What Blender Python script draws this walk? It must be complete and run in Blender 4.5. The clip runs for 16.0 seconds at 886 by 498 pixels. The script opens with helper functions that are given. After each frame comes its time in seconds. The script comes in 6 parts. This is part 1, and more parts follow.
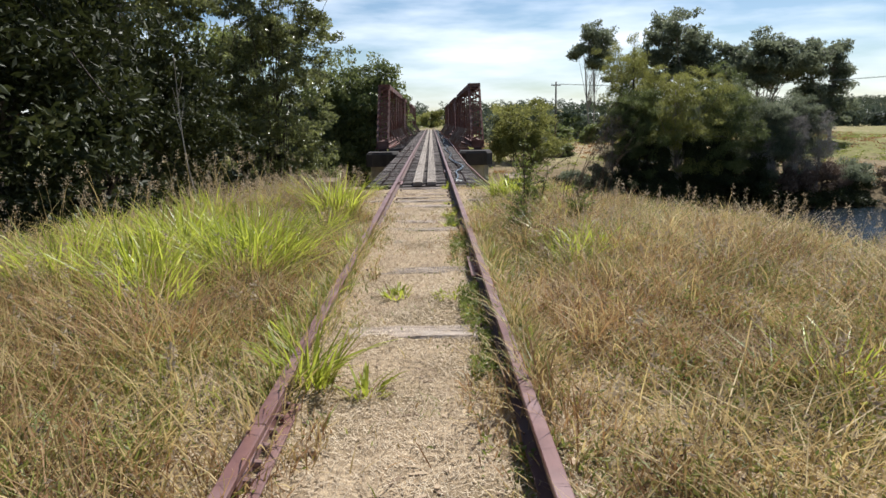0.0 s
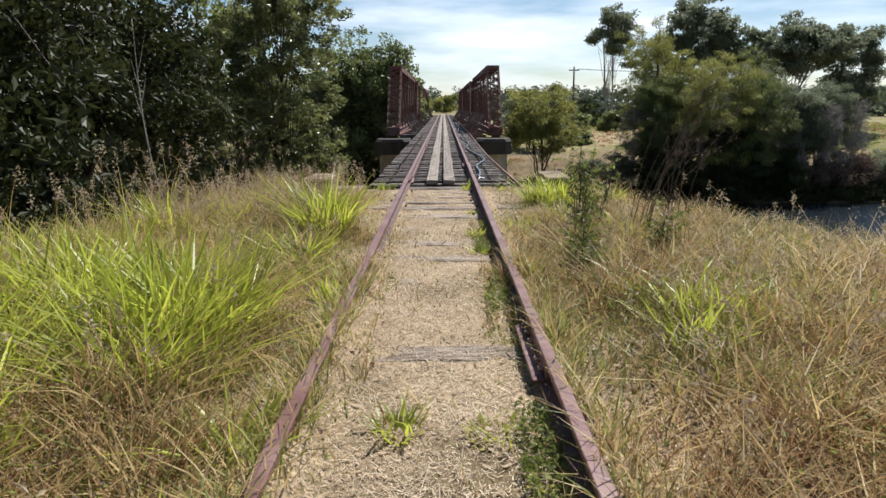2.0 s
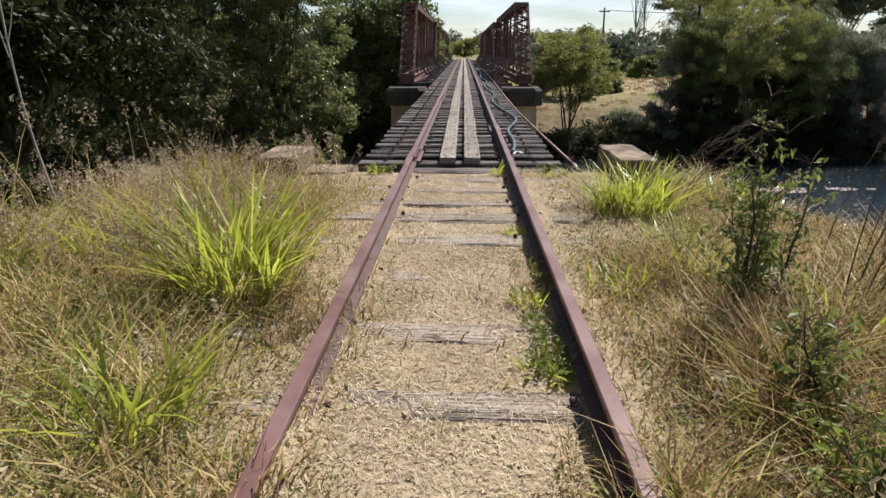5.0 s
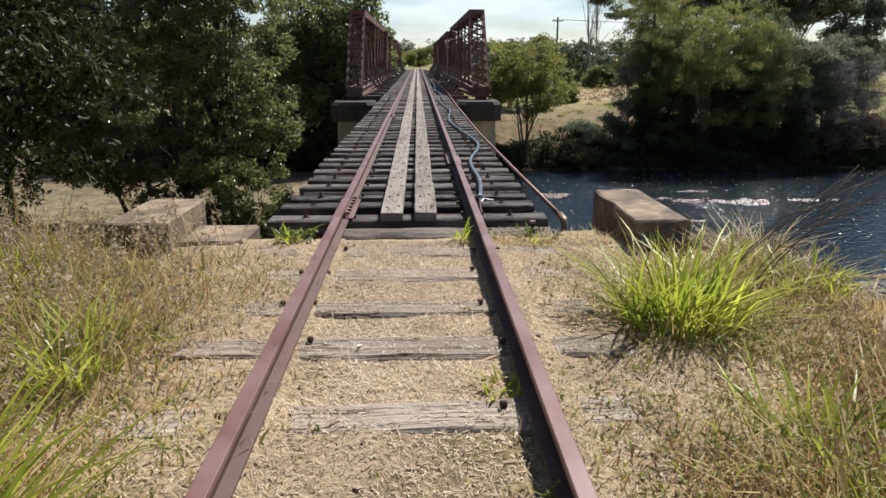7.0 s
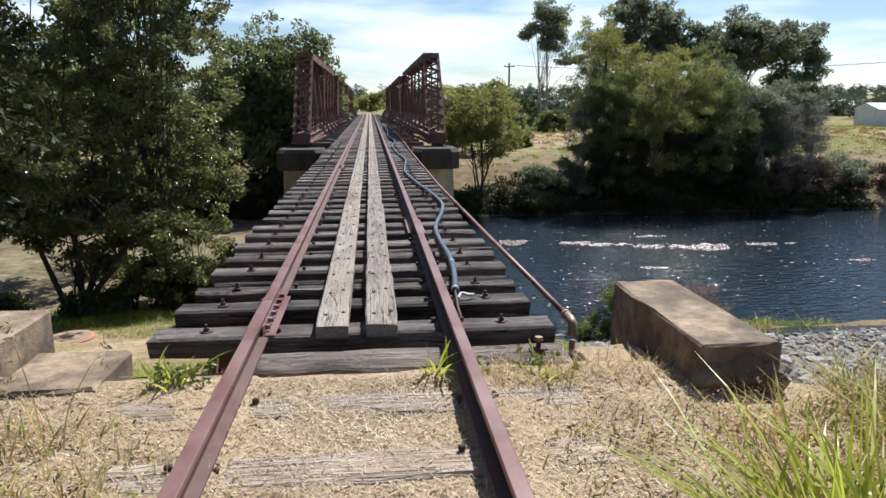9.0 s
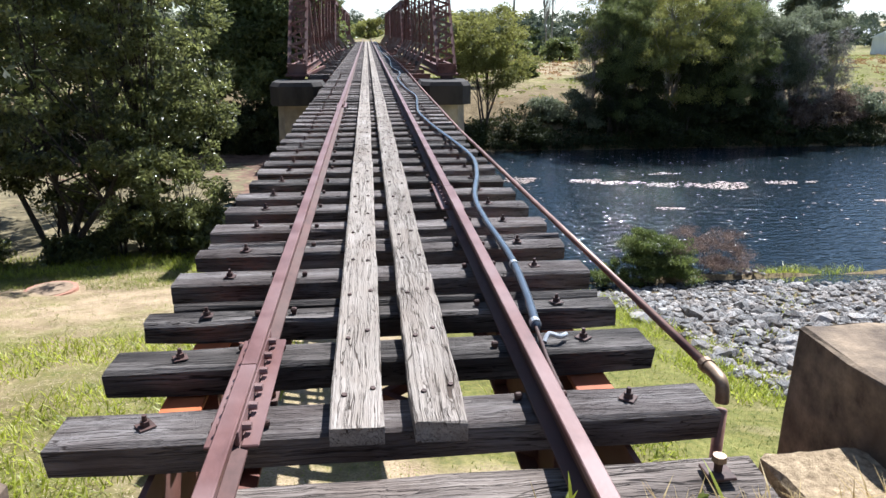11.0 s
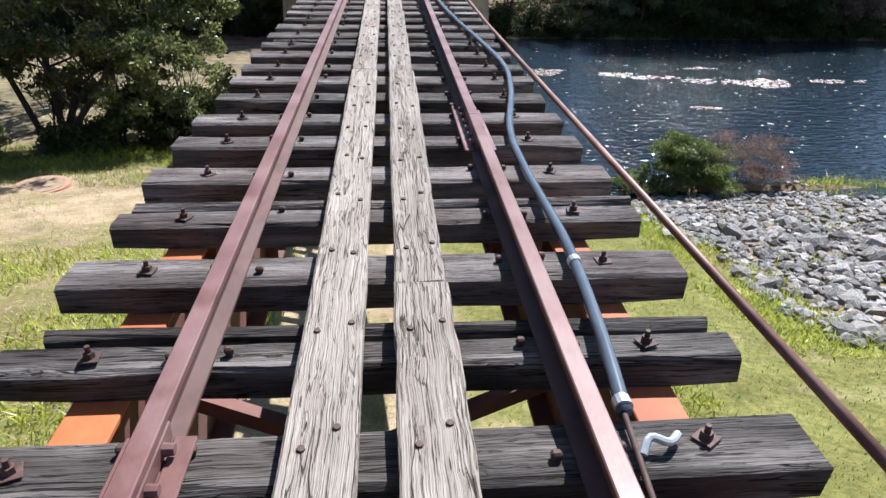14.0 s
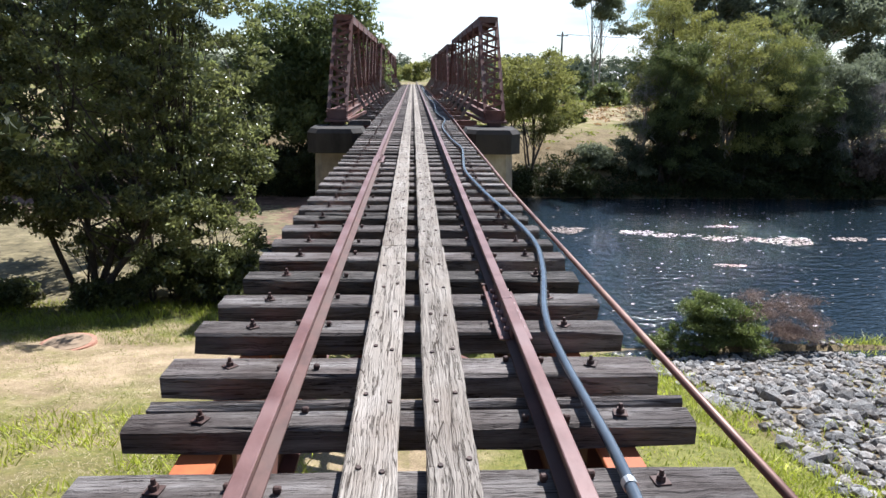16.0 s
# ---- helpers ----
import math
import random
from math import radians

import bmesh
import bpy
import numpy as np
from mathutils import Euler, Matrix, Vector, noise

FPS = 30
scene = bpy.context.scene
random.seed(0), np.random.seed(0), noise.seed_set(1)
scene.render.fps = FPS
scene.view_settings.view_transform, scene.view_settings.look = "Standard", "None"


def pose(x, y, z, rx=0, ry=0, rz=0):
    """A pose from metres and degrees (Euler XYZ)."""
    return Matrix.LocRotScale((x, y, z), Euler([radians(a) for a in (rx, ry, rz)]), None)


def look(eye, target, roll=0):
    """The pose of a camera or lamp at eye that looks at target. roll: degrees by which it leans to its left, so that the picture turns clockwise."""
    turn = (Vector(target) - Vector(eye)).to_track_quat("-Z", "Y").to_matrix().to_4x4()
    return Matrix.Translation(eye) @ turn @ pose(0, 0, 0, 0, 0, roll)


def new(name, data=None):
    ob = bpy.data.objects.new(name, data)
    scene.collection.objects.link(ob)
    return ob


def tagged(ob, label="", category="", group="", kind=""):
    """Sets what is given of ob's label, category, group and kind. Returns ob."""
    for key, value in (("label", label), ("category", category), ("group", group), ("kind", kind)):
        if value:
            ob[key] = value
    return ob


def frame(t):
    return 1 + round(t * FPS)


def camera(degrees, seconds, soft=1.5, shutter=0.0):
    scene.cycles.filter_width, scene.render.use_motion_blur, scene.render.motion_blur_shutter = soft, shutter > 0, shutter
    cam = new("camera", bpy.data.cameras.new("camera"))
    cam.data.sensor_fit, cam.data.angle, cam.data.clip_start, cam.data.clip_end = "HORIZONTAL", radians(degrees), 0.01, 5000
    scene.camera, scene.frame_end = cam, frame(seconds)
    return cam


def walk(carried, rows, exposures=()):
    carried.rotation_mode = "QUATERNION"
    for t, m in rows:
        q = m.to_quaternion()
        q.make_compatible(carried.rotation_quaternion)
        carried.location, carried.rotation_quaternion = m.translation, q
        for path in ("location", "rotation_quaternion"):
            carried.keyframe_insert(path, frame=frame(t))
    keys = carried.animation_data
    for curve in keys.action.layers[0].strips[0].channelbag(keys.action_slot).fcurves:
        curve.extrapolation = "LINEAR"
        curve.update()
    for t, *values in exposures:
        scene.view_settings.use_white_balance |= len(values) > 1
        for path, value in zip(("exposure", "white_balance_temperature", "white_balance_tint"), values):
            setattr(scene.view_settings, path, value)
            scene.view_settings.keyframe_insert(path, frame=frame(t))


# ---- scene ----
cam = camera(65.6, 16.0)
PATH = [
    (0, (0.157, -0.865, 1.191), (0.185, 1.101, 0.824), -1.0),
    (0.5, (0.15, -0.192, 1.212), (0.116, 1.783, 0.901), -0.7),
    (1, (0.151, 0.454, 1.214), (0.17, 2.429, 0.901), -0.2),
    (1.5, (0.103, 1.06, 1.186), (0.17, 3.028, 0.833), -0.1),
    (2, (0.053, 1.694, 1.191), (0.05, 3.652, 0.783), -0.3),
    (2.5, (0.052, 2.259, 1.214), (-0.017, 4.216, 0.806), -1.0),
    (3, (0.092, 2.925, 1.226), (0.005, 4.889, 0.857), -0.7),
    (3.2, (0.088, 3.158, 1.209), (0.014, 5.117, 0.816), -0.3),
    (5.3, (0.034, 5.754, 1.176), (-0.018, 7.674, 0.615), 0.1),
    (5.5, (0.063, 6.032, 1.176), (0.024, 7.955, 0.63), 0.1),
    (6, (0.056, 6.601, 1.183), (0.087, 8.515, 0.603), 1.0),
    (6.5, (0.045, 7.12, 1.193), (0.103, 9.041, 0.64), 0.3),
    (7, (0.089, 7.699, 1.213), (0.158, 9.626, 0.68), -0.1),
    (7.5, (0.069, 8.235, 1.174), (0.171, 10.161, 0.645), 0.5),
    (8, (0.068, 8.73, 1.19), (0.247, 10.637, 0.614), 0.2),
    (8.1, (0.067, 8.823, 1.197), (0.262, 10.734, 0.641), 0.1),
    (8.5, (0.103, 9.217, 1.234), (0.289, 11.163, 0.814), -0.2),
    (8.7, (0.107, 9.345, 1.214), (0.312, 11.291, 0.801), -0.1),
    (10.8, (-0.049, 11.3, 1.252), (0.123, 13.219, 0.713), 0.2),
    (11, (-0.071, 11.391, 1.236), (0.132, 13.286, 0.63), 0.1),
    (11.5, (-0.071, 11.62, 1.178), (0.124, 13.439, 0.371), -0.7),
    (12, (-0.027, 11.899, 1.198), (0.111, 13.75, 0.454), -1.2),
    (12.5, (-0.012, 12.121, 1.19), (0.151, 13.949, 0.396), -0.6),
    (13, (-0.014, 12.415, 1.199), (0.239, 14.215, 0.364), 0.3),
    (13.5, (-0.011, 12.613, 1.169), (0.299, 14.365, 0.257), 1.1),
    (14, (0.042, 12.855, 1.172), (0.193, 14.633, 0.267), 1.2),
    (14.5, (0.058, 12.964, 1.185), (0.156, 14.767, 0.323), 0.3),
    (15, (0.007, 13.042, 1.219), (0.115, 14.872, 0.421), -1.4),
    (15.5, (-0.001, 13.08, 1.265), (0.104, 14.964, 0.601), -0.3),
    (16, (0.003, 13.108, 1.296), (0.091, 15.043, 0.801), 0.7),
]
walk(cam, [(t, look(eye, target, roll)) for t, eye, target, roll in PATH], [(0.0, 0.66, 6150, 10), (3.2, 0.64, 6250, 10), (5.5, 0.58, 6300, 10), (8.5, 0.68, 6100, 10), (11.0, 1.20, 5750, 10), (13.0, 1.18, 5750, 10), (16.0, 1.14, 5800, 10)])
# world, sun and exposure
SUN_AZ, SUN_EL = 34.0, 52.0  # degrees: azimuth clockwise from +y (ahead), elevation
world = bpy.data.worlds.new("sky")
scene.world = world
world.use_nodes = True
wn, wl = world.node_tree.nodes, world.node_tree.links
sky = wn.new("ShaderNodeTexSky")
sky.sky_type, sky.sun_disc = "NISHITA", False
sky.sun_elevation, sky.sun_rotation = radians(SUN_EL), radians(SUN_AZ)
sky.air_density, sky.dust_density, sky.ozone_density = 1.0, 0.25, 2.5
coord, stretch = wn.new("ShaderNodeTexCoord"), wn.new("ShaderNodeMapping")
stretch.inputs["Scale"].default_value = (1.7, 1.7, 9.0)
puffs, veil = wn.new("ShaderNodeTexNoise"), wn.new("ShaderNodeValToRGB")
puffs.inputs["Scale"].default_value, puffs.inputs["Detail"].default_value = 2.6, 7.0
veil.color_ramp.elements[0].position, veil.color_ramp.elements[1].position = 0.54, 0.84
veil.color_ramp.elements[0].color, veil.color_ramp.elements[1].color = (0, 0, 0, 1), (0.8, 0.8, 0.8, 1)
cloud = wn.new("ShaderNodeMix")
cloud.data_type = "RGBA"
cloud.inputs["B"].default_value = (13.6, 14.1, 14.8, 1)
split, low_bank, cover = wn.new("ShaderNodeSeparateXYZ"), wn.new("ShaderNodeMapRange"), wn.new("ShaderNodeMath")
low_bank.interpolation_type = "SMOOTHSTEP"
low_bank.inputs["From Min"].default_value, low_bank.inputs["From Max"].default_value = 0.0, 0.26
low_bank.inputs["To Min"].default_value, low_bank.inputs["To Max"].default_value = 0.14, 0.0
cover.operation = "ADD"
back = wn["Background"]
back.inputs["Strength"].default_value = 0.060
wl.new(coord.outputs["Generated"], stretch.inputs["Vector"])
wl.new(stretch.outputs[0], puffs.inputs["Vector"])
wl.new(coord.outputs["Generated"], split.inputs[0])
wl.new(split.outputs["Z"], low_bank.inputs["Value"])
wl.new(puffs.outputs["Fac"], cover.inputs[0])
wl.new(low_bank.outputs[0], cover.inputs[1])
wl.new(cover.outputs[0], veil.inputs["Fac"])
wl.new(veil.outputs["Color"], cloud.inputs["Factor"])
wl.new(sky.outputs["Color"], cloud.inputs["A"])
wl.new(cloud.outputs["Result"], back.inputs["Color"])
sun = new("sun", bpy.data.lights.new("sun", "SUN"))
sun.data.energy, sun.data.angle, sun.data.color = 5.0, radians(0.53), (1.0, 0.95, 0.87)
SUN_WAY = Vector((math.sin(radians(SUN_AZ)) * math.cos(radians(SUN_EL)), math.cos(radians(SUN_AZ)) * math.cos(radians(SUN_EL)), math.sin(radians(SUN_EL))))
sun.matrix_world = look(SUN_WAY * 60, (0, 0, 0))
sun["kind"] = "structure"

# ---- materials ----


def mat(name, dark, light, scale=6.0, stretch=(1, 1, 1), rough=0.8, bump=0.3, fine=4.0, patch=None, patch_scale=1.0, patch_amount=0.6,
        metal=0.0, vary=0.0, island=False, depth=0.01, spec=0.4, low=0.3, high=0.7):
    """Procedural surface: grain between two tones, patches of a third, relief, and variation from piece to piece."""
    m = bpy.data.materials.new(name)
    m.use_nodes = True
    n, l = m.node_tree.nodes, m.node_tree.links
    b = n["Principled BSDF"]
    co, mp = n.new("ShaderNodeTexCoord"), n.new("ShaderNodeMapping")
    mp.inputs["Scale"].default_value = stretch
    l.new(co.outputs["Object"], mp.inputs["Vector"])
    grain = n.new("ShaderNodeTexNoise")
    grain.inputs["Scale"].default_value, grain.inputs["Detail"].default_value, grain.inputs["Roughness"].default_value = scale, 6.0, 0.65
    if vary and not island:
        info, shift = n.new("ShaderNodeObjectInfo"), n.new("ShaderNodeVectorMath")
        shift.operation = "MULTIPLY_ADD"
        shift.inputs[1].default_value = (37, 53, 71)
        l.new(info.outputs["Random"], shift.inputs[0])
        l.new(mp.outputs[0], shift.inputs[2])
        l.new(shift.outputs[0], grain.inputs["Vector"])
    else:
        l.new(mp.outputs[0], grain.inputs["Vector"])
    ramp = n.new("ShaderNodeValToRGB")
    ramp.color_ramp.elements[0].position, ramp.color_ramp.elements[1].position = low, high
    ramp.color_ramp.elements[0].color, ramp.color_ramp.elements[1].color = (*dark, 1), (*light, 1)
    l.new(grain.outputs["Fac"], ramp.inputs["Fac"])
    colour = ramp.outputs["Color"]
    if patch:
        big, cut, mix = n.new("ShaderNodeTexNoise"), n.new("ShaderNodeValToRGB"), n.new("ShaderNodeMix")
        big.inputs["Scale"].default_value, big.inputs["Detail"].default_value = patch_scale, 4.0
        l.new(co.outputs["Object"], big.inputs["Vector"])
        cut.color_ramp.elements[0].position, cut.color_ramp.elements[1].position = 0.42, 0.62
        cut.color_ramp.elements[1].color = (patch_amount,) * 3 + (1,)
        l.new(big.outputs["Fac"], cut.inputs["Fac"])
        mix.data_type = "RGBA"
        mix.inputs["B"].default_value = (*patch, 1)
        l.new(cut.outputs["Color"], mix.inputs["Factor"])
        l.new(colour, mix.inputs["A"])
        colour = mix.outputs["Result"]
    if vary:
        if island:
            rnd = n.new("ShaderNodeNewGeometry").outputs["Random Per Island"]
        else:
            rnd = n.new("ShaderNodeObjectInfo").outputs["Random"]
        span, hsv = n.new("ShaderNodeMapRange"), n.new("ShaderNodeHueSaturation")
        span.inputs["To Min"].default_value, span.inputs["To Max"].default_value = 1 - vary, 1 + vary
        l.new(rnd, span.inputs["Value"])
        l.new(span.outputs[0], hsv.inputs["Value"])
        l.new(colour, hsv.inputs["Color"])
        colour = hsv.outputs["Color"]
    l.new(colour, b.inputs["Base Color"])
    b.inputs["Roughness"].default_value, b.inputs["Metallic"].default_value = rough, metal
    b.inputs["Specular IOR Level"].default_value = spec
    if bump:
        relief, tiny = n.new("ShaderNodeBump"), n.new("ShaderNodeTexNoise")
        tiny.inputs["Scale"].default_value, tiny.inputs["Detail"].default_value = scale * fine, 3.0
        l.new(mp.outputs[0], tiny.inputs["Vector"])
        add = n.new("ShaderNodeMath")
        add.operation = "MULTIPLY_ADD"
        add.inputs[1].default_value = 0.4
        l.new(tiny.outputs["Fac"], add.inputs[0])
        l.new(grain.outputs["Fac"], add.inputs[2])
        l.new(add.outputs[0], relief.inputs["Height"])
        relief.inputs["Strength"].default_value, relief.inputs["Distance"].default_value = bump, depth
        l.new(relief.outputs["Normal"], b.inputs["Normal"])
    return m


def timber_mat(name, along, dark, mid, light, crack, vary=0.25, lines=26.0, stain=(0.10, 0.07, 0.055), stain_amount=0.5):
    """Sun-bleached hardwood: long open cracks and fine grain along one axis, dull stains, tone from beam to beam."""
    m = bpy.data.materials.new(name)
    m.use_nodes = True
    n, l = m.node_tree.nodes, m.node_tree.links
    b = n["Principled BSDF"]
    co, info, shift = n.new("ShaderNodeTexCoord"), n.new("ShaderNodeObjectInfo"), n.new("ShaderNodeVectorMath")
    shift.operation = "MULTIPLY_ADD"
    shift.inputs[1].default_value = (37, 53, 71)
    l.new(info.outputs["Random"], shift.inputs[0])
    l.new(co.outputs["Object"], shift.inputs[2])

    sway, bent = n.new("ShaderNodeTexNoise"), n.new("ShaderNodeVectorMath")
    sway.inputs["Scale"].default_value, sway.inputs["Detail"].default_value = 4.5, 2.0
    l.new(shift.outputs[0], sway.inputs["Vector"])
    bent.operation = "MULTIPLY_ADD"
    bent.inputs[1].default_value = (0.024, 0.024, 0.024)
    l.new(sway.outputs["Color"], bent.inputs[0])
    l.new(shift.outputs[0], bent.inputs[2])

    def layer(across, length, detail, rough=0.6, warp=0.0):
        mp, t = n.new("ShaderNodeMapping"), n.new("ShaderNodeTexNoise")
        mp.inputs["Scale"].default_value = (length, across, across) if along == "x" else (across, length, across)
        t.inputs["Scale"].default_value, t.inputs["Detail"].default_value, t.inputs["Roughness"].default_value, t.inputs["Distortion"].default_value = 1.0, detail, rough, warp
        l.new(bent.outputs[0], mp.inputs["Vector"])
        l.new(mp.outputs[0], t.inputs["Vector"])
        return t.outputs["Fac"]

    def ramp(fac, stops):
        r = n.new("ShaderNodeValToRGB")
        for i, (p, c) in enumerate(stops):
            e = r.color_ramp.elements[i] if i < 2 else r.color_ramp.elements.new(p)
            e.position = p
        for e, (p, c) in zip(r.color_ramp.elements, stops):
            e.position, e.color = p, (*c, 1)
        l.new(fac, r.inputs["Fac"])
        return r.outputs["Color"]

    def ridge(fac):
        s, a = n.new("ShaderNodeMath"), n.new("ShaderNodeMath")
        s.operation, a.operation = "SUBTRACT", "ABSOLUTE"
        s.inputs[1].default_value = 0.5
        l.new(fac, s.inputs[0])
        l.new(s.outputs[0], a.inputs[0])
        return a.outputs[0]

    def times(a, c, fac=1.0):
        x = n.new("ShaderNodeMix")
        x.data_type, x.blend_type = "RGBA", "MULTIPLY"
        x.inputs["Factor"].default_value = fac
        l.new(a, x.inputs["A"])
        l.new(c, x.inputs["B"])
        return x.outputs["Result"]

    tone = ramp(layer(9.0, 1.4, 5.0), ((0.30, dark), (0.52, mid), (0.72, light)))
    fine = ramp(layer(lines * 4, 3.0, 3.0), ((0.35, (0.74, 0.72, 0.71)), (0.62, (1, 1, 1))))
    w, k = (1, 1, 1), crack

    def broken(fac, gate, amount):
        """Cracks that open and close along their length."""
        g, a = n.new("ShaderNodeMath"), n.new("ShaderNodeMath")
        g.operation, a.operation = "MULTIPLY_ADD", "ADD"
        g.inputs[1].default_value, g.inputs[2].default_value = amount, -0.47 * amount
        l.new(gate, g.inputs[0])
        l.new(fac, a.inputs[0])
        l.new(g.outputs[0], a.inputs[1])
        return a.outputs[0]

    cracks = ramp(broken(ridge(layer(lines * 1.1, 0.75, 3.0, 0.6, 0.5)), layer(16.0, 3.0, 3.0), 0.06), ((0.0, k), (0.005, k), (0.022, w)))
    splits = ramp(broken(ridge(layer(lines * 0.35, 0.8, 2.0, 0.5, 0.3)), layer(9.0, 2.0, 2.0), 0.05), ((0.0, k), (0.003, k), (0.010, w)))
    stains = ramp(layer(3.0, 2.2, 4.0), ((0.45, w), (0.7, tuple(1 - stain_amount * (1 - 3 * c) for c in stain))))
    colour = times(times(times(times(tone, fine), cracks), splits), stains)
    hsv, span = n.new("ShaderNodeHueSaturation"), n.new("ShaderNodeMapRange")
    span.inputs["To Min"].default_value, span.inputs["To Max"].default_value = 1 - vary, 1 + vary
    l.new(info.outputs["Random"], span.inputs["Value"])
    l.new(span.outputs[0], hsv.inputs["Value"])
    l.new(colour, hsv.inputs["Color"])
    l.new(hsv.outputs["Color"], b.inputs["Base Color"])
    b.inputs["Roughness"].default_value, b.inputs["Specular IOR Level"].default_value = 0.85, 0.25
    relief = n.new("ShaderNodeBump")
    relief.inputs["Strength"].default_value, relief.inputs["Distance"].default_value = 0.9, 0.010
    l.new(times(times(cracks, splits), fine), relief.inputs["Height"])
    l.new(relief.outputs["Normal"], b.inputs["Normal"])
    return m


def leaf_mat(name, dark, light, thin=0.35, rough=0.45, warm=None, spec=0.5, scale=0.8):
    """Leaves and blades: tone from leaf to leaf and over larger drifts, and light passing through."""
    m = bpy.data.materials.new(name)
    m.use_nodes = True
    n, l = m.node_tree.nodes, m.node_tree.links
    b = n["Principled BSDF"]
    geo, co, drift = n.new("ShaderNodeNewGeometry"), n.new("ShaderNodeTexCoord"), n.new("ShaderNodeTexNoise")
    drift.inputs["Scale"].default_value, drift.inputs["Detail"].default_value = scale, 5.0
    l.new(co.outputs["Object"], drift.inputs["Vector"])
    ramp = n.new("ShaderNodeValToRGB")
    ramp.color_ramp.elements[0].color, ramp.color_ramp.elements[1].color = (*dark, 1), (*light, 1)
    if warm:
        e = ramp.color_ramp.elements.new(0.93)
        e.color = (*light, 1)
        ramp.color_ramp.elements[2].color = (*warm, 1)
    mixed = n.new("ShaderNodeMath")
    mixed.operation = "MULTIPLY_ADD"
    mixed.inputs[1].default_value = 0.55
    off = n.new("ShaderNodeMath")
    off.operation = "MULTIPLY_ADD"
    off.inputs[1].default_value, off.inputs[2].default_value = 1.6, -0.57
    l.new(drift.outputs["Fac"], off.inputs[0])
    l.new(geo.outputs["Random Per Island"], mixed.inputs[0])
    l.new(off.outputs[0], mixed.inputs[2])
    l.new(mixed.outputs[0], ramp.inputs["Fac"])
    l.new(ramp.outputs["Color"], b.inputs["Base Color"])
    b.inputs["Roughness"].default_value, b.inputs["Specular IOR Level"].default_value = rough, spec
    through_leaf, mix = n.new("ShaderNodeBsdfTranslucent"), n.new("ShaderNodeMixShader")
    l.new(ramp.outputs["Color"], through_leaf.inputs["Color"])
    mix.inputs["Fac"].default_value = thin
    l.new(b.outputs[0], mix.inputs[1])
    l.new(through_leaf.outputs[0], mix.inputs[2])
    l.new(mix.outputs[0], n["Material Output"].inputs["Surface"])
    return m


RAIL = mat("rusty_rail_steel", (0.10, 0.044, 0.038), (0.19, 0.092, 0.08), 9, (1, 0.5, 1), 0.47, 0.3, 8, (0.225, 0.14, 0.13), 2.2, 0.7, 0.08, depth=0.003)
RUST = mat("rusted_truss_steel", (0.085, 0.032, 0.026), (0.20, 0.085, 0.065), 3.5, (1, 1, 1), 0.75, 0.3, 6, (0.15, 0.10, 0.09), 0.7, 0.7, 0.1, depth=0.004)
KNEE = mat("faded_grey_rusting_steel", (0.12, 0.075, 0.06), (0.30, 0.26, 0.235), 3.0, (1, 1, 1), 0.75, 0.3, 6, (0.13, 0.06, 0.045), 0.9, 0.7, depth=0.004)
ORANGE = mat("orange_primed_girder", (0.38, 0.09, 0.028), (0.54, 0.16, 0.05), 5, (1, 1, 1), 0.7, 0.2, 6, (0.16, 0.055, 0.03), 1.5, 0.6, depth=0.003)
# web and foot: rust and dirt, toned darker still to carry the rail-side shade
RAIL_WEB = mat("dirty_shade_toned_rail_web", (0.055, 0.025, 0.021), (0.13, 0.06, 0.05), 9, (1, 0.5, 1), 0.75, 0.3, 8, (0.09, 0.055, 0.045), 2.2, 0.7, depth=0.003)
IRON = mat("dark_rusty_iron", (0.03, 0.016, 0.013), (0.10, 0.05, 0.04), 30, (1, 1, 1), 0.7, 0.3, 4, vary=0.3, depth=0.002)
WOOD = timber_mat("weathered_transom_timber", "x", (0.085, 0.064, 0.058), (0.185, 0.160, 0.150), (0.36, 0.330, 0.315), (0.28, 0.25, 0.24), 0.4, 60.0)
CHAR = timber_mat("charred_split_timber", "x", (0.03, 0.025, 0.023), (0.10, 0.088, 0.080), (0.26, 0.235, 0.22), (0.14, 0.13, 0.13), 0.1, 44.0)
PLANK = timber_mat("silvery_walkway_timber", "y", (0.29, 0.248, 0.21), (0.36, 0.315, 0.272), (0.455, 0.405, 0.36), (0.22, 0.185, 0.16), 0.10, 58.0, (0.2, 0.16, 0.13), 0.35)
SLEEPER = timber_mat("half_buried_sleeper_timber", "x", (0.24, 0.195, 0.158), (0.37, 0.31, 0.255), (0.48, 0.41, 0.345), (0.42, 0.35, 0.30), 0.16, 22.0, (0.2, 0.15, 0.1), 0.5)
CONCRETE = mat("old_stained_concrete", (0.10, 0.074, 0.052), (0.40, 0.30, 0.20), 9, (1, 1, 1), 0.95, 0.9, 9, (0.075, 0.053, 0.040), 2.2, 0.75, depth=0.01)
PIER = mat("weathered_pier_concrete", (0.20, 0.17, 0.13), (0.42, 0.36, 0.28), 3, (1, 1, 0.4), 0.9, 0.4, 7, (0.10, 0.08, 0.07), 0.9, 0.85, depth=0.01)
# cap colour near black to carry the shade on faces turned from the sun
CAP = mat("stained_shade_dark_pier_cap", (0.014, 0.012, 0.011), (0.05, 0.043, 0.038), 3, (1, 1, 0.4), 0.9, 0.4, 7, (0.05, 0.04, 0.035), 0.9, 0.8, depth=0.01)
ROCK = mat("grey_riprap_stone", (0.10, 0.095, 0.09), (0.36, 0.345, 0.33), 7, (1, 1, 1), 0.85, 0.8, 4, (0.27, 0.225, 0.19), 1.2, 0.6, vary=0.5, depth=0.03)
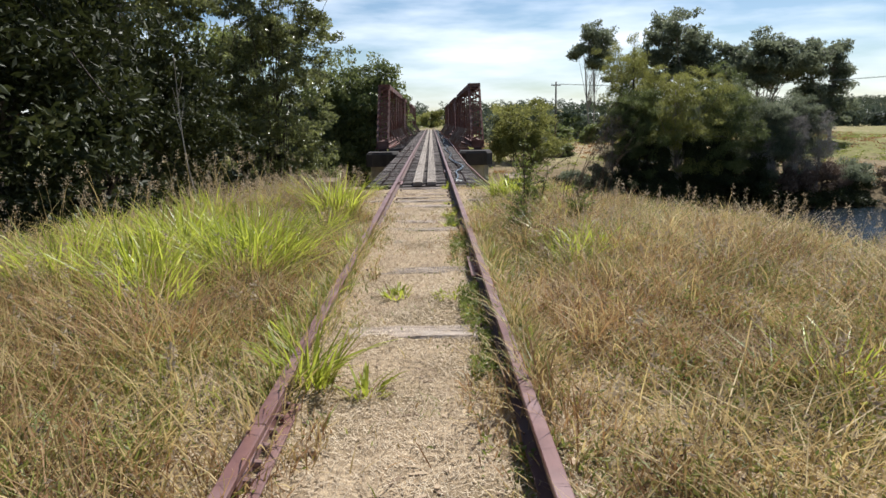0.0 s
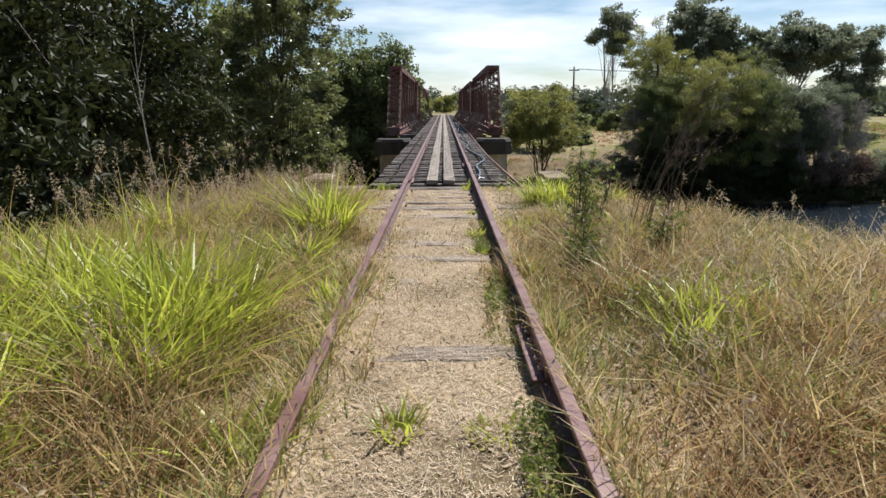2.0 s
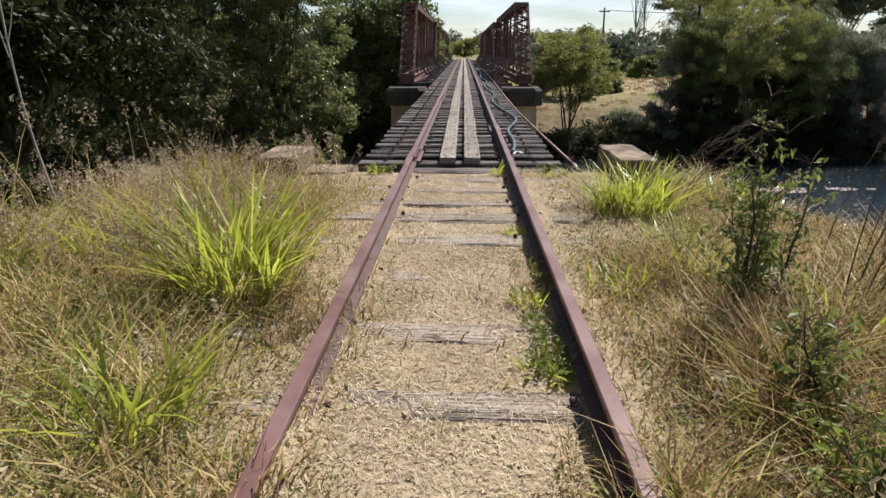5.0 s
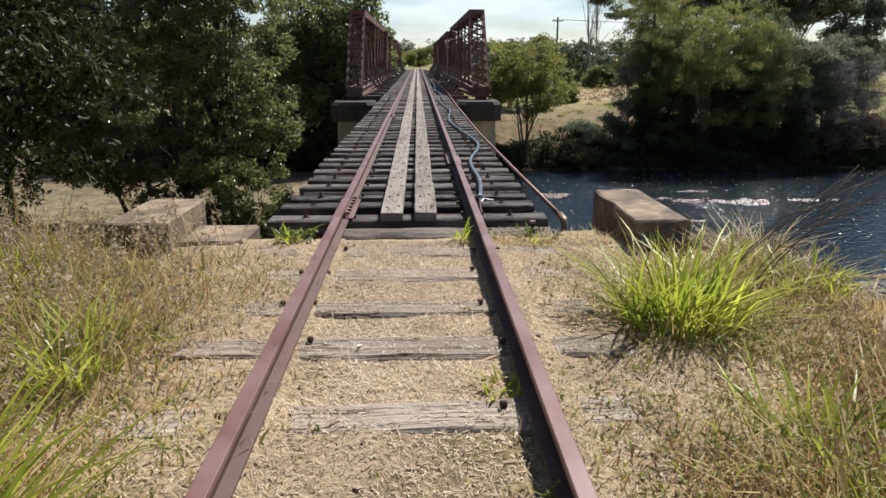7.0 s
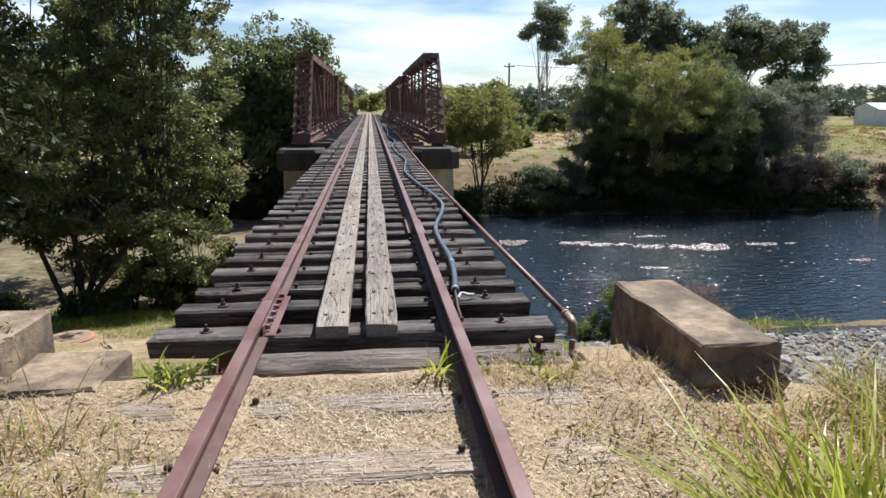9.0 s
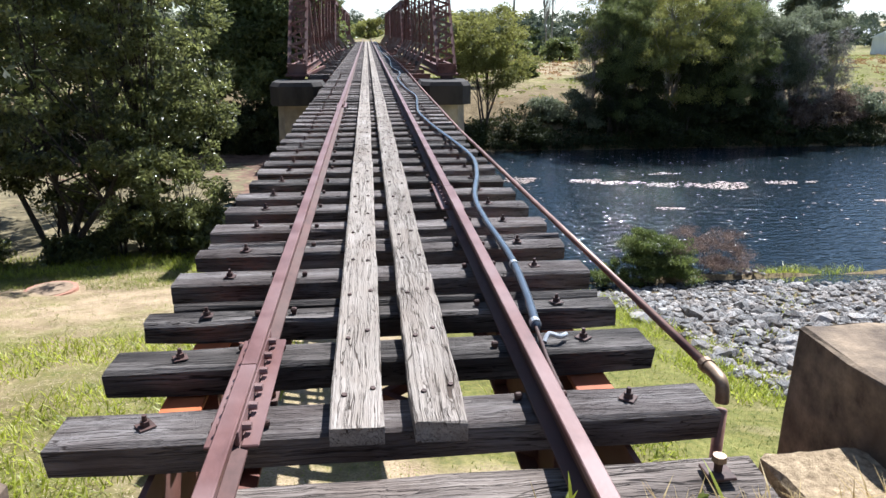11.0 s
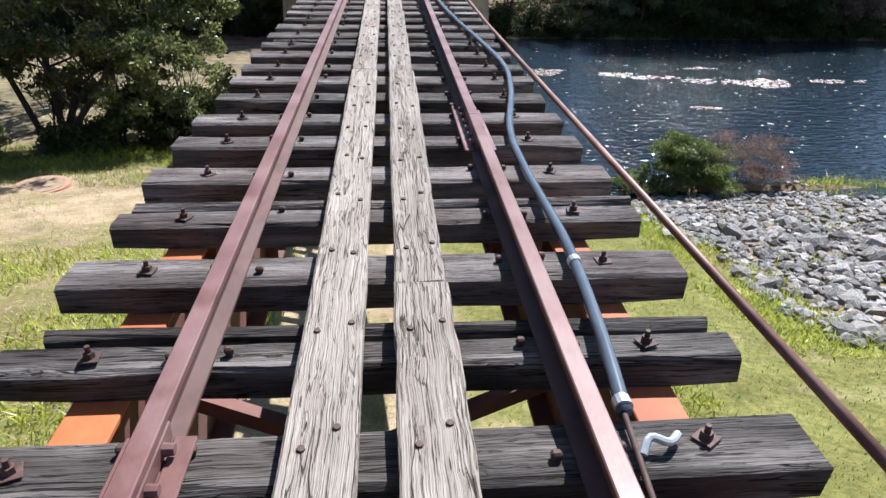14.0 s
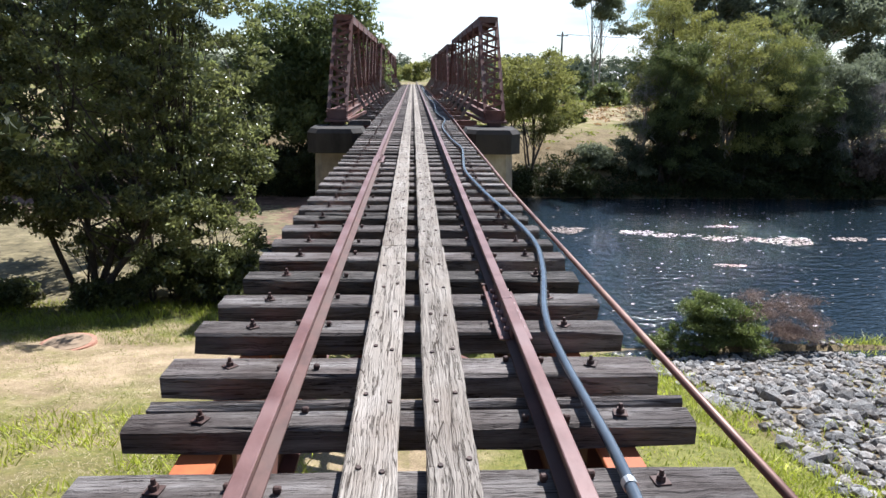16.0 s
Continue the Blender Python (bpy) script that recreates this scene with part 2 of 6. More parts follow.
ROCKS = mat("grey_riprap_rubble", (0.10, 0.095, 0.09), (0.36, 0.345, 0.33), 7, (1, 1, 1), 0.85, 0.8, 4, (0.27, 0.225, 0.19), 1.2, 0.6, vary=0.5, island=True, depth=0.03)
BARK = mat("dark_furrowed_bark", (0.035, 0.027, 0.022), (0.12, 0.095, 0.08), 6, (3, 3, 0.6), 0.95, 0.8, 4, depth=0.03)
PALE_BARK = mat("pale_gum_bark", (0.22, 0.19, 0.16), (0.42, 0.38, 0.33), 2, (1, 1, 0.4), 0.8, 0.3, 4, (0.14, 0.10, 0.08), 0.6, 0.6)
PIPE = mat("rusty_painted_pipe", (0.16, 0.075, 0.055), (0.32, 0.19, 0.15), 14, (1, 0.3, 1), 0.5, 0.2, 5, (0.12, 0.05, 0.04), 3, 0.7, 0.2, depth=0.002)
BRASS = mat("dull_bronze_fitting", (0.20, 0.13, 0.08), (0.34, 0.25, 0.17), 20, (1, 1, 1), 0.5, 0.2, 4, metal=0.4, depth=0.002)
HOSE = mat("grey_blue_plastic_hose", (0.05, 0.064, 0.086), (0.105, 0.128, 0.155), 12, (1, 0.3, 1), 0.24, 0.1, 6, spec=0.7, depth=0.001)
CLAMP = mat("pale_metal_clamp", (0.45, 0.46, 0.46), (0.66, 0.66, 0.65), 30, (1, 1, 1), 0.35, 0.1, 4, metal=0.6, depth=0.001)
PALE = mat("tan_concrete_ring", (0.32, 0.15, 0.10), (0.46, 0.25, 0.18), 6, (1, 1, 1), 0.9, 0.3, 4)
CLAY = mat("dusty_tan_cover", (0.21, 0.145, 0.095), (0.32, 0.235, 0.16), 6, (1, 1, 1), 0.9, 0.4, 4)
POST = mat("grey_power_pole_timber", (0.06, 0.05, 0.045), (0.15, 0.13, 0.11), 4, (6, 6, 0.5), 0.9, 0.4, 4)
WIRE = mat("power_line_wire", (0.20, 0.20, 0.20), (0.30, 0.30, 0.30), 4, rough=0.5, bump=0)
TIN = mat("pale_corrugated_shed_steel", (0.55, 0.58, 0.60), (0.72, 0.74, 0.75), 1.2, (1, 1, 0.3), 0.45, 0.1, 4, (0.42, 0.45, 0.48), 0.4, 0.5)
WALL = mat("white_house_boards", (0.68, 0.67, 0.63), (0.80, 0.79, 0.76), 1.0, rough=0.8, bump=0.1)
GLASS = mat("dark_window_glass", (0.02, 0.025, 0.03), (0.05, 0.055, 0.06), 1.0, rough=0.1, bump=0)
ROOF = mat("grey_roof_sheet", (0.30, 0.31, 0.32), (0.46, 0.46, 0.46), 1.0, rough=0.5, bump=0.1)

# near-black leaf tone carries the shade of trees seen against the sun
LEAF_DARK = leaf_mat("shade_toned_leaves", (0.014, 0.018, 0.007), (0.062, 0.072, 0.022), 0.25, 0.52, (0.12, 0.12, 0.05), 0.22, 0.5)
# lighter leaf copy for the sunlit bank trees, pale specks standing for glints
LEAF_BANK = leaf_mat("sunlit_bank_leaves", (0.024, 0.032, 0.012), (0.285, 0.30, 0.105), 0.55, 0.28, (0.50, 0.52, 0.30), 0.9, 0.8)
LEAF_MID = leaf_mat("mid_green_leaves", (0.055, 0.072, 0.026), (0.24, 0.27, 0.09), 0.5, 0.45, (0.32, 0.33, 0.13), 0.45, 0.4)
LEAF_OLIVE = leaf_mat("olive_yellow_leaves", (0.11, 0.115, 0.032), (0.37, 0.365, 0.105), 0.55, 0.55, (0.24, 0.21, 0.08), 0.4, 0.5)
LEAF_GUM = leaf_mat("grey_green_gum_leaves", (0.07, 0.085, 0.055), (0.27, 0.295, 0.185), 0.55, 0.45, (0.34, 0.35, 0.21), 0.3, 0.4)
LEAF_BRIGHT = leaf_mat("fresh_green_leaves", (0.05, 0.07, 0.018), (0.21, 0.25, 0.07), 0.5, 0.45, (0.32, 0.35, 0.12), 0.4, 0.8)
BRUSH = leaf_mat("pinkish_brown_brushwood", (0.14, 0.09, 0.07), (0.36, 0.26, 0.205), 0.25, 0.8, None, 0.2, 1.0)
LEAF_FAR = leaf_mat("hazy_distant_leaves", (0.05, 0.066, 0.045), (0.115, 0.135, 0.085), 0.3, 0.7, None, 0.2, 0.06)
GREY_TWIG = leaf_mat("grey_bare_twigs", (0.16, 0.14, 0.125), (0.36, 0.33, 0.30), 0.2, 0.8, None, 0.2, 1.0)
TWIG = leaf_mat("brown_dead_twigs", (0.075, 0.05, 0.04), (0.22, 0.16, 0.12), 0.2, 0.8, None, 0.2, 1.0)
STRAW = leaf_mat("dry_golden_grass", (0.26, 0.17, 0.065), (0.66, 0.51, 0.23), 0.42, 0.55, (0.78, 0.66, 0.38), 0.3, 1.3)
RUSSET = leaf_mat("russet_seeding_grass", (0.17, 0.085, 0.04), (0.46, 0.28, 0.125), 0.4, 0.6, (0.60, 0.45, 0.25), 0.3, 1.2)
GREEN = leaf_mat("dull_green_grass", (0.10, 0.125, 0.022), (0.36, 0.38, 0.08), 0.45, 0.5, (0.55, 0.50, 0.19), 0.4, 1.2)
LIME = leaf_mat("bright_lime_grass", (0.15, 0.19, 0.018), (0.58, 0.61, 0.085), 0.55, 0.4, (0.72, 0.68, 0.28), 0.4, 2.0)
LITTER = leaf_mat("scattered_dry_straw", (0.33, 0.245, 0.16), (0.72, 0.595, 0.425), 0.15, 0.7, (0.80, 0.72, 0.58), 0.3, 2.0)
WEED = leaf_mat("small_dark_weed_leaves", (0.075, 0.098, 0.022), (0.28, 0.32, 0.075), 0.45, 0.5, (0.55, 0.42, 0.06), 0.4, 3.0)
HERB = leaf_mat("yellow_green_herb_leaves", (0.09, 0.10, 0.022), (0.36, 0.35, 0.085), 0.45, 0.5, (0.55, 0.45, 0.20), 0.35, 1.6)
DEAD_LEAF = leaf_mat("curled_dead_leaves", (0.16, 0.10, 0.06), (0.48, 0.36, 0.24), 0.15, 0.7, (0.72, 0.64, 0.52), 0.25, 2.0)
SEED = leaf_mat("pale_seed_heads", (0.26, 0.19, 0.12), (0.56, 0.46, 0.32), 0.3, 0.8, None, 0.2, 2.0)
AZOLLA = leaf_mat("red_brown_floating_weed", (0.075, 0.042, 0.028), (0.26, 0.15, 0.105), 0.1, 0.8, (0.30, 0.25, 0.12), 0.3, 0.5)
DRIFT = leaf_mat("drifted_fallen_leaves", (0.075, 0.06, 0.032), (0.27, 0.22, 0.12), 0.1, 0.8, (0.36, 0.27, 0.19), 0.3, 0.6)
FOAM = leaf_mat("pale_pink_floating_scum", (0.30, 0.23, 0.20), (0.52, 0.43, 0.39), 0.1, 0.8, None, 0.3, 0.5)


def ground_mat():
    """Earth under the grass: straw-littered soil, mown green turf, bare bank; which of them lies where is in two attributes."""
    m = bpy.data.materials.new("straw_littered_earth")
    m.use_nodes = True
    n, l = m.node_tree.nodes, m.node_tree.links
    b = n["Principled BSDF"]
    co = n.new("ShaderNodeTexCoord")

    def tones(scale, pairs, detail=7.0):
        t, r = n.new("ShaderNodeTexNoise"), n.new("ShaderNodeValToRGB")
        t.inputs["Scale"].default_value, t.inputs["Detail"].default_value, t.inputs["Roughness"].default_value = scale, detail, 0.7
        l.new(co.outputs["Object"], t.inputs["Vector"])
        r.color_ramp.elements[0].position, r.color_ramp.elements[1].position = 0.32, 0.68
        r.color_ramp.elements[0].color, r.color_ramp.elements[1].color = (*pairs[0], 1), (*pairs[1], 1)
        l.new(t.outputs["Fac"], r.inputs["Fac"])
        return r.outputs["Color"], t.outputs["Fac"]

    def blend(a, c, name=None, noise_scale=None, sharp=(0.4, 0.6)):
        x = n.new("ShaderNodeMix")
        x.data_type = "RGBA"
        l.new(a, x.inputs["A"])
        l.new(c, x.inputs["B"])
        at, nz, s, r = n.new("ShaderNodeAttribute"), n.new("ShaderNodeTexNoise"), n.new("ShaderNodeMath"), n.new("ShaderNodeMapRange")
        at.attribute_name = name
        nz.inputs["Scale"].default_value, nz.inputs["Detail"].default_value = noise_scale, 6.0
        l.new(co.outputs["Object"], nz.inputs["Vector"])
        s.operation = "ADD"
        l.new(at.outputs["Fac"], s.inputs[0])
        l.new(nz.outputs["Fac"], s.inputs[1])
        r.inputs["From Min"].default_value, r.inputs["From Max"].default_value = sharp[0] + 0.5, sharp[1] + 0.5
        l.new(s.outputs[0], r.inputs["Value"])
        l.new(r.outputs[0], x.inputs["Factor"])
        return x.outputs["Result"]

    straw, h1 = tones(34.0, ((0.185, 0.138, 0.09), (0.56, 0.447, 0.305)))
    turf, h2 = tones(10.0, ((0.085, 0.105, 0.026), (0.245, 0.225, 0.075)))
    bare, h3 = tones(17.0, ((0.075, 0.055, 0.032), (0.31, 0.245, 0.145)))
    c = blend(straw, turf, "green", 1.1, (0.3, 0.7))
    c = blend(c, bare, "bare", 0.7, (0.3, 0.7))
    mottle, _ = tones(1.3, ((0.66, 0.62, 0.57), (1.15, 1.12, 1.07)), 9.0)
    whole = n.new("ShaderNodeMix")
    whole.data_type, whole.blend_type = "RGBA", "MULTIPLY"
    whole.inputs["Factor"].default_value = 1.0
    l.new(c, whole.inputs["A"])
    l.new(mottle, whole.inputs["B"])
    l.new(whole.outputs["Result"], b.inputs["Base Color"])
    b.inputs["Roughness"].default_value, b.inputs["Specular IOR Level"].default_value = 0.95, 0.15
    relief = n.new("ShaderNodeBump")
    relief.inputs["Strength"].default_value, relief.inputs["Distance"].default_value = 0.7, 0.03
    l.new(h1, relief.inputs["Height"])
    l.new(relief.outputs["Normal"], b.inputs["Normal"])
    return m


def water_mat():
    m = bpy.data.materials.new("wind_rippled_dark_water")
    m.use_nodes = True
    n, l = m.node_tree.nodes, m.node_tree.links
    b = n["Principled BSDF"]
    b.inputs["Base Color"].default_value = (0.010, 0.017, 0.022, 1)
    b.inputs["Roughness"].default_value, b.inputs["IOR"].default_value = 0.06, 1.33
    co, mp, w, w2, add, relief = (n.new("ShaderNode" + k) for k in ("TexCoord", "Mapping", "TexNoise", "TexNoise", "Math", "Bump"))
    mp.inputs["Scale"].default_value, mp.inputs["Rotation"].default_value = (1.0, 2.2, 1), (0, 0, radians(-25))
    l.new(co.outputs["Object"], mp.inputs["Vector"])
    for node, s in ((w, 1.4), (w2, 4.2)):
        node.inputs["Scale"].default_value, node.inputs["Detail"].default_value = s, 1.0
        l.new(mp.outputs[0], node.inputs["Vector"])
    add.operation = "MULTIPLY_ADD"
    add.inputs[1].default_value = 0.5
    l.new(w2.outputs["Fac"], add.inputs[0])
    l.new(w.outputs["Fac"], add.inputs[2])
    l.new(add.outputs[0], relief.inputs["Height"])
    relief.inputs["Strength"].default_value, relief.inputs["Distance"].default_value = 1.0, 0.10
    l.new(relief.outputs["Normal"], b.inputs["Normal"])
    return m


EARTH, WATER = ground_mat(), water_mat()

# ---- mesh helpers ----
rng = np.random.default_rng(11)


def thing(name, label, category, group="", kind="", at=(0, 0, 0), data=None):
    ob = new(name, data)
    ob.location = at
    return tagged(ob, label, category, group, kind)


def from_np(name, verts, quads=None, tris=None, material=None, smooth=False):
    """A mesh from arrays of corners, four- and three-sided faces."""
    me = bpy.data.meshes.new(name)
    q = np.zeros((0, 4), int) if quads is None else np.asarray(quads, int)
    t = np.zeros((0, 3), int) if tris is None else np.asarray(tris, int)
    me.vertices.add(len(verts))
    me.vertices.foreach_set("co", np.asarray(verts, np.float32).ravel())
    me.loops.add(q.size + t.size)
    me.loops.foreach_set("vertex_index", np.concatenate((q.ravel(), t.ravel())).astype(np.int32))
    me.polygons.add(len(q) + len(t))
    starts = np.concatenate((np.arange(len(q)) * 4, q.size + np.arange(len(t)) * 3)).astype(np.int32)
    me.polygons.foreach_set("loop_start", starts)
    me.polygons.foreach_set("use_smooth", np.full(len(q) + len(t), smooth))
    me.update(calc_edges=True)
    if material:
        me.materials.append(material)
    return me


def to_mesh(name, bm, material, smooth=False):
    me = bpy.data.meshes.new(name)
    bm.normal_update()
    bm.to_mesh(me)
    bm.free()
    me.materials.append(material)
    if smooth:
        me.shade_smooth()
    return me


def part(name, bm, material, parent, label="", smooth=False, at=None):
    """One mesh object under a thing or a part. bm: a bmesh or a finished mesh."""
    me = to_mesh(name, bm, material, smooth) if isinstance(bm, bmesh.types.BMesh) else bm
    ob = new(name, me)
    ob.parent = parent
    if at is not None:
        ob.location = at
    if label:
        ob["label"] = label
    return ob


def box(x0, x1, y0, y1, z0, z1, bevel=0.0, bm=None, jitter=0.0, cuts=0):
    """A block between the six planes, with worn edges."""
    own = bmesh.new()
    m = Matrix.LocRotScale(((x0 + x1) / 2, (y0 + y1) / 2, (z0 + z1) / 2), None, (x1 - x0, y1 - y0, z1 - z0))
    bmesh.ops.create_cube(own, size=1, matrix=m)
    if bevel:
        bmesh.ops.bevel(own, geom=own.edges[:], offset=bevel, segments=1, affect="EDGES")
    if cuts:
        bmesh.ops.subdivide_edges(own, edges=[e for e in own.edges if e.calc_length() > 0.3], cuts=cuts)
    if jitter:
        for v in own.verts:
            v.co += Vector(rng.uniform(-jitter, jitter, 3))
    if bm is None:
        return own
    tmp = bpy.data.meshes.new("tmp")
    own.to_mesh(tmp)
    own.free()
    bm.from_mesh(tmp)
    bpy.data.meshes.remove(tmp)
    return bm


def bar(bm, a, b, w, d, up=(0, 0, 1)):
    """A flat bar from a to b, w wide and d thick, added to bm."""
    a, b = Vector(a), Vector(b)
    way = (b - a).normalized()
    side = way.cross(Vector(up))
    if side.length < 1e-3:
        side = way.cross(Vector((1, 0, 0)))
    side.normalize()
    top = side.cross(way).normalized()
    ring = [[bm.verts.new(p + side * sx * w / 2 + top * sz * d / 2) for sx, sz in ((-1, -1), (1, -1), (1, 1), (-1, 1))] for p in (a, b)]
    for i in range(4):
        bm.faces.new((ring[0][i], ring[0][(i + 1) % 4], ring[1][(i + 1) % 4], ring[1][i]))
    bm.faces.new(ring[0][::-1])
    bm.faces.new(ring[1])
    return bm


def tube(points, radii, sides=8, bm=None):
    """A tapered tube through the points."""
    bm = bm or bmesh.new()
    pts = [Vector(p) for p in points]
    rings, side = [], None
    for i, p in enumerate(pts):
        way = (pts[min(i + 1, len(pts) - 1)] - pts[max(i - 1, 0)]).normalized()
        if side is None:
            side = way.orthogonal().normalized()
        side = (side - way * side.dot(way)).normalized()
        other = way.cross(side)
        r = radii[i] if hasattr(radii, "__len__") else radii
        rings.append([bm.verts.new(p + (side * math.cos(a) + other * math.sin(a)) * r) for a in (2 * math.pi * k / sides for k in range(sides))])
    for r0, r1 in zip(rings, rings[1:]):
        for k in range(sides):
            bm.faces.new((r0[k], r0[(k + 1) % sides], r1[(k + 1) % sides], r1[k]))
    bm.faces.new(rings[0][::-1])
    bm.faces.new(rings[-1])
    return bm


def spline(points, n=8):
    """Points along a smooth curve through the given ones."""
    p = np.array([points[0], *points, points[-1]], float)
    out = []
    for i in range(1, len(p) - 2):
        for k in range(n):
            t = k / n
            out.append(0.5 * ((2 * p[i]) + (p[i + 1] - p[i - 1]) * t + (2 * p[i - 1] - 5 * p[i] + 4 * p[i + 1] - p[i + 2]) * t * t + (3 * p[i] - p[i - 1] - 3 * p[i + 1] + p[i + 2]) * t ** 3))
    out.append(p[-2])
    return out


def smooth01(v, a, b):
    t = np.clip((np.asarray(v, float) - a) / (b - a), 0, 1)
    return t * t * (3 - 2 * t)


def wave(x, y, s=1.0, o=0.0):
    """Cheap rolling unevenness."""
    return (np.sin(x * 1.3 * s + o) * np.cos(y * 1.1 * s + 2 * o) + 0.5 * np.sin(x * 2.9 * s - y * 2.3 * s + 3 * o) + 0.3 * np.cos(x * 5.3 * s + y * 4.7 * s + o)) / 1.8


# ---- ground, river ----
WATER_Z = -7.3
ABUT_Y = 13.05


def ground_z(x, y):
    """Height of the ground: embankment, near bank, river bed, far bank, plain and far hills."""
    x, y = np.asarray(x, float), np.asarray(y, float)
    ax = np.abs(x)
    low = -2.35 - 0.235 * (np.maximum(y, 13.0) - 13.0) - 0.35 * smooth01(x, 3, 8) * smooth01(y, 14, 22)
    low = np.where(y > 33.5, -7.17 - 0.35 * (y - 33.5), low)
    left = -2.25 - 0.2 * (np.maximum(y, 13.0) - 13.0)
    left = np.where(y > 38, -7.25 - 0.3 * (y - 38), left)
    low = low + (left - low) * smooth01(-x, 0, 3)
    far = -7.3 + 0.42 * (y - 61.5)
    far = np.where(y > 69, -4.15 + 0.085 * (y - 69), far)
    far = np.where(y > 92, -2.2 + 0.0 * y, far)
    bed = np.maximum(low, -9.5)
    base = np.where(y < 48, bed, np.maximum(-9.5, far))
    base = base + 0.12 * wave(x, y, 0.5) * smooth01(y, 14, 20) + 0.5 * wave(x, y, 0.07, 1) * smooth01(y, 66, 90)
    hills = 15 * smooth01(y, 260, 900) * (0.75 + 0.25 * np.sin(x * 0.004 + 1)) + 10 * smooth01(ax, 300, 900)
    base = base + hills
    half = np.where(x > 0, np.interp(y, (4, 8, 11, 13), (6.0, 4.6, 2.9, 2.3)), np.interp(y, (7, 11, 13), (5.0, 3.4, 2.4)))
    crown = -0.16 - 0.6 * np.maximum(ax - half, 0) - 0.04 * np.maximum(ax - 1.2, 0)
    crown = crown + 0.035 * wave(x, y, 1.2) * smooth01(ax, 0.7, 1.3) - 0.012 * (ax < 0.5)
    crown = crown + 0.015 * smooth01(wave(x, y, 2.6, 6) + 0.4 * wave(x, y, 6.1, 2), -0.15, 0.5) * (ax < 1.35) * (y > 1.0)
    crown = crown - 0.012 * np.exp(-((x - 0.49) / 0.04) ** 2) * (y < 12.9)
    side = np.where(x > 0, ax > 0.60, True)
    crown = crown + (0.078 - 0.045 * smooth01(y, 6.5, 9)) * np.exp(-((ax - np.where(x > 0, 0.66, 0.565)) / 0.085) ** 2) * (y < 12.6) * side
    crown = np.where(ax > 2.01, crown - 1.5 * np.maximum(y - 12.75, 0), crown)
    near = np.maximum(base, crown)
    mid = np.where((y > ABUT_Y) & (ax <= 2.01), base, near)
    far_end = -0.18 - 0.5 * np.maximum(ax - 3.0, 0)
    return np.where(y > 104, np.maximum(base, far_end), mid)


def axis(knots):
    """Grid lines: (from, to, step) stretches joined."""
    return np.unique(np.round(np.concatenate([np.arange(a, b, s) for a, b, s in knots]), 4))


gx = axis([(-2600, -400, 200), (-400, -80, 20), (-80, -20, 3), (-20, -6, 0.5), (-6, 6, 0.15), (-1.4, 1.4, 0.07), (-0.78, -0.36, 0.03), (0.36, 0.87, 0.03), (6, 20, 0.5), (20, 80, 3), (80, 400, 20), (400, 2601, 200)])
gy = axis([(-2600, -200, 200), (-200, -20, 20), (-20, -3, 1.0), (-3, 13.0, 0.08), (13.0, 13.2, 0.06), (13.2, 40, 0.4), (40, 70, 1.0), (70, 110, 2.0), (110, 300, 10), (300, 2601, 100)])
GX, GY = np.meshgrid(gx, gy)
GZ = ground_z(GX, GY)
nx, ny = len(gx), len(gy)
ids = np.arange(nx * ny).reshape(ny, nx)
cells = np.stack((ids[:-1, :-1], ids[:-1, 1:], ids[1:, 1:], ids[1:, :-1]), -1).reshape(-1, 4)
ground_mesh = from_np("ground", np.stack((GX, GY, GZ), -1).reshape(-1, 3), cells, material=EARTH, smooth=True)
cover_green = 0.78 * smooth01(GY, 13, 15) * smooth01(GX, -1, 2) * (1 - smooth01(GY, 30, 36)) + (0.6 + 0.3 * wave(GX, GY, 0.09, 2)) * smooth01(GY, 66, 74) + (0.8 * np.maximum(smooth01(np.abs(GX), 2.5, 5.5), smooth01(-GY, -0.5, 1.5) * smooth01(np.abs(GX), 0.5, 1.2)) - 0.1) * (GY < 13.2) + (0.40 + 0.3 * wave(GX, GY, 0.35, 5)) * smooth01(GY, 13.2, 14) * (GX < 0) * (GY < 39)
cover_green += 0.55 * np.exp(-((GY - 35.5 - 0.05 * GX) / 2.5) ** 2) * (GX < 0) + 0.45 * np.exp(-((GX + 3.8) / 1.6) ** 2) * smooth01(GY, 14, 16) * (1 - smooth01(GY, 22, 28))
cover_bare = 0.75 * smooth01(GY, 58, 62) * (1 - smooth01(GY, 70, 84)) + 0.7 * smooth01(GX, 6.2, 7.2) * smooth01(GY, 20, 21.5) * (1 - smooth01(GY, 50, 56)) + 0.2 * smooth01(GY, 80, 95) + 0.36 * smooth01(GY, 13.2, 14) * (1 - smooth01(GX, 0, 2)) * (GY < 39)
cover_bare += (0.22 + 0.42 * wave(GX, GY, 1.9, 4) + 0.2 * (1 - smooth01(GY, 4, 7))) * (np.abs(GX) < 1.6) * (GY < 12.9) * (GY > -1)
for key, values in (("green", cover_green), ("bare", cover_bare)):
    ground_mesh.attributes.new(key, "FLOAT", "POINT").data.foreach_set("value", np.clip(values, 0, 1).astype(np.float32).ravel())
tagged(new("ground", ground_mesh), "dry grassy embankment, river bank and plain", "ground", kind="structure")
wx, wy = axis([(-400, 401, 40)]), axis([(30, 71, 5)])
WXg, WYg = np.meshgrid(wx, wy)
wid = np.arange(WXg.size).reshape(WXg.shape)
tagged(new("water", from_np("water", np.stack((WXg, WYg, np.full(WXg.shape, WATER_Z)), -1).reshape(-1, 3), np.stack((wid[:-1, :-1], wid[:-1, 1:], wid[1:, 1:], wid[1:, :-1]), -1).reshape(-1, 4), material=WATER)),
       "dark wind-rippled river water glinting in the sun", "water", kind="structure")

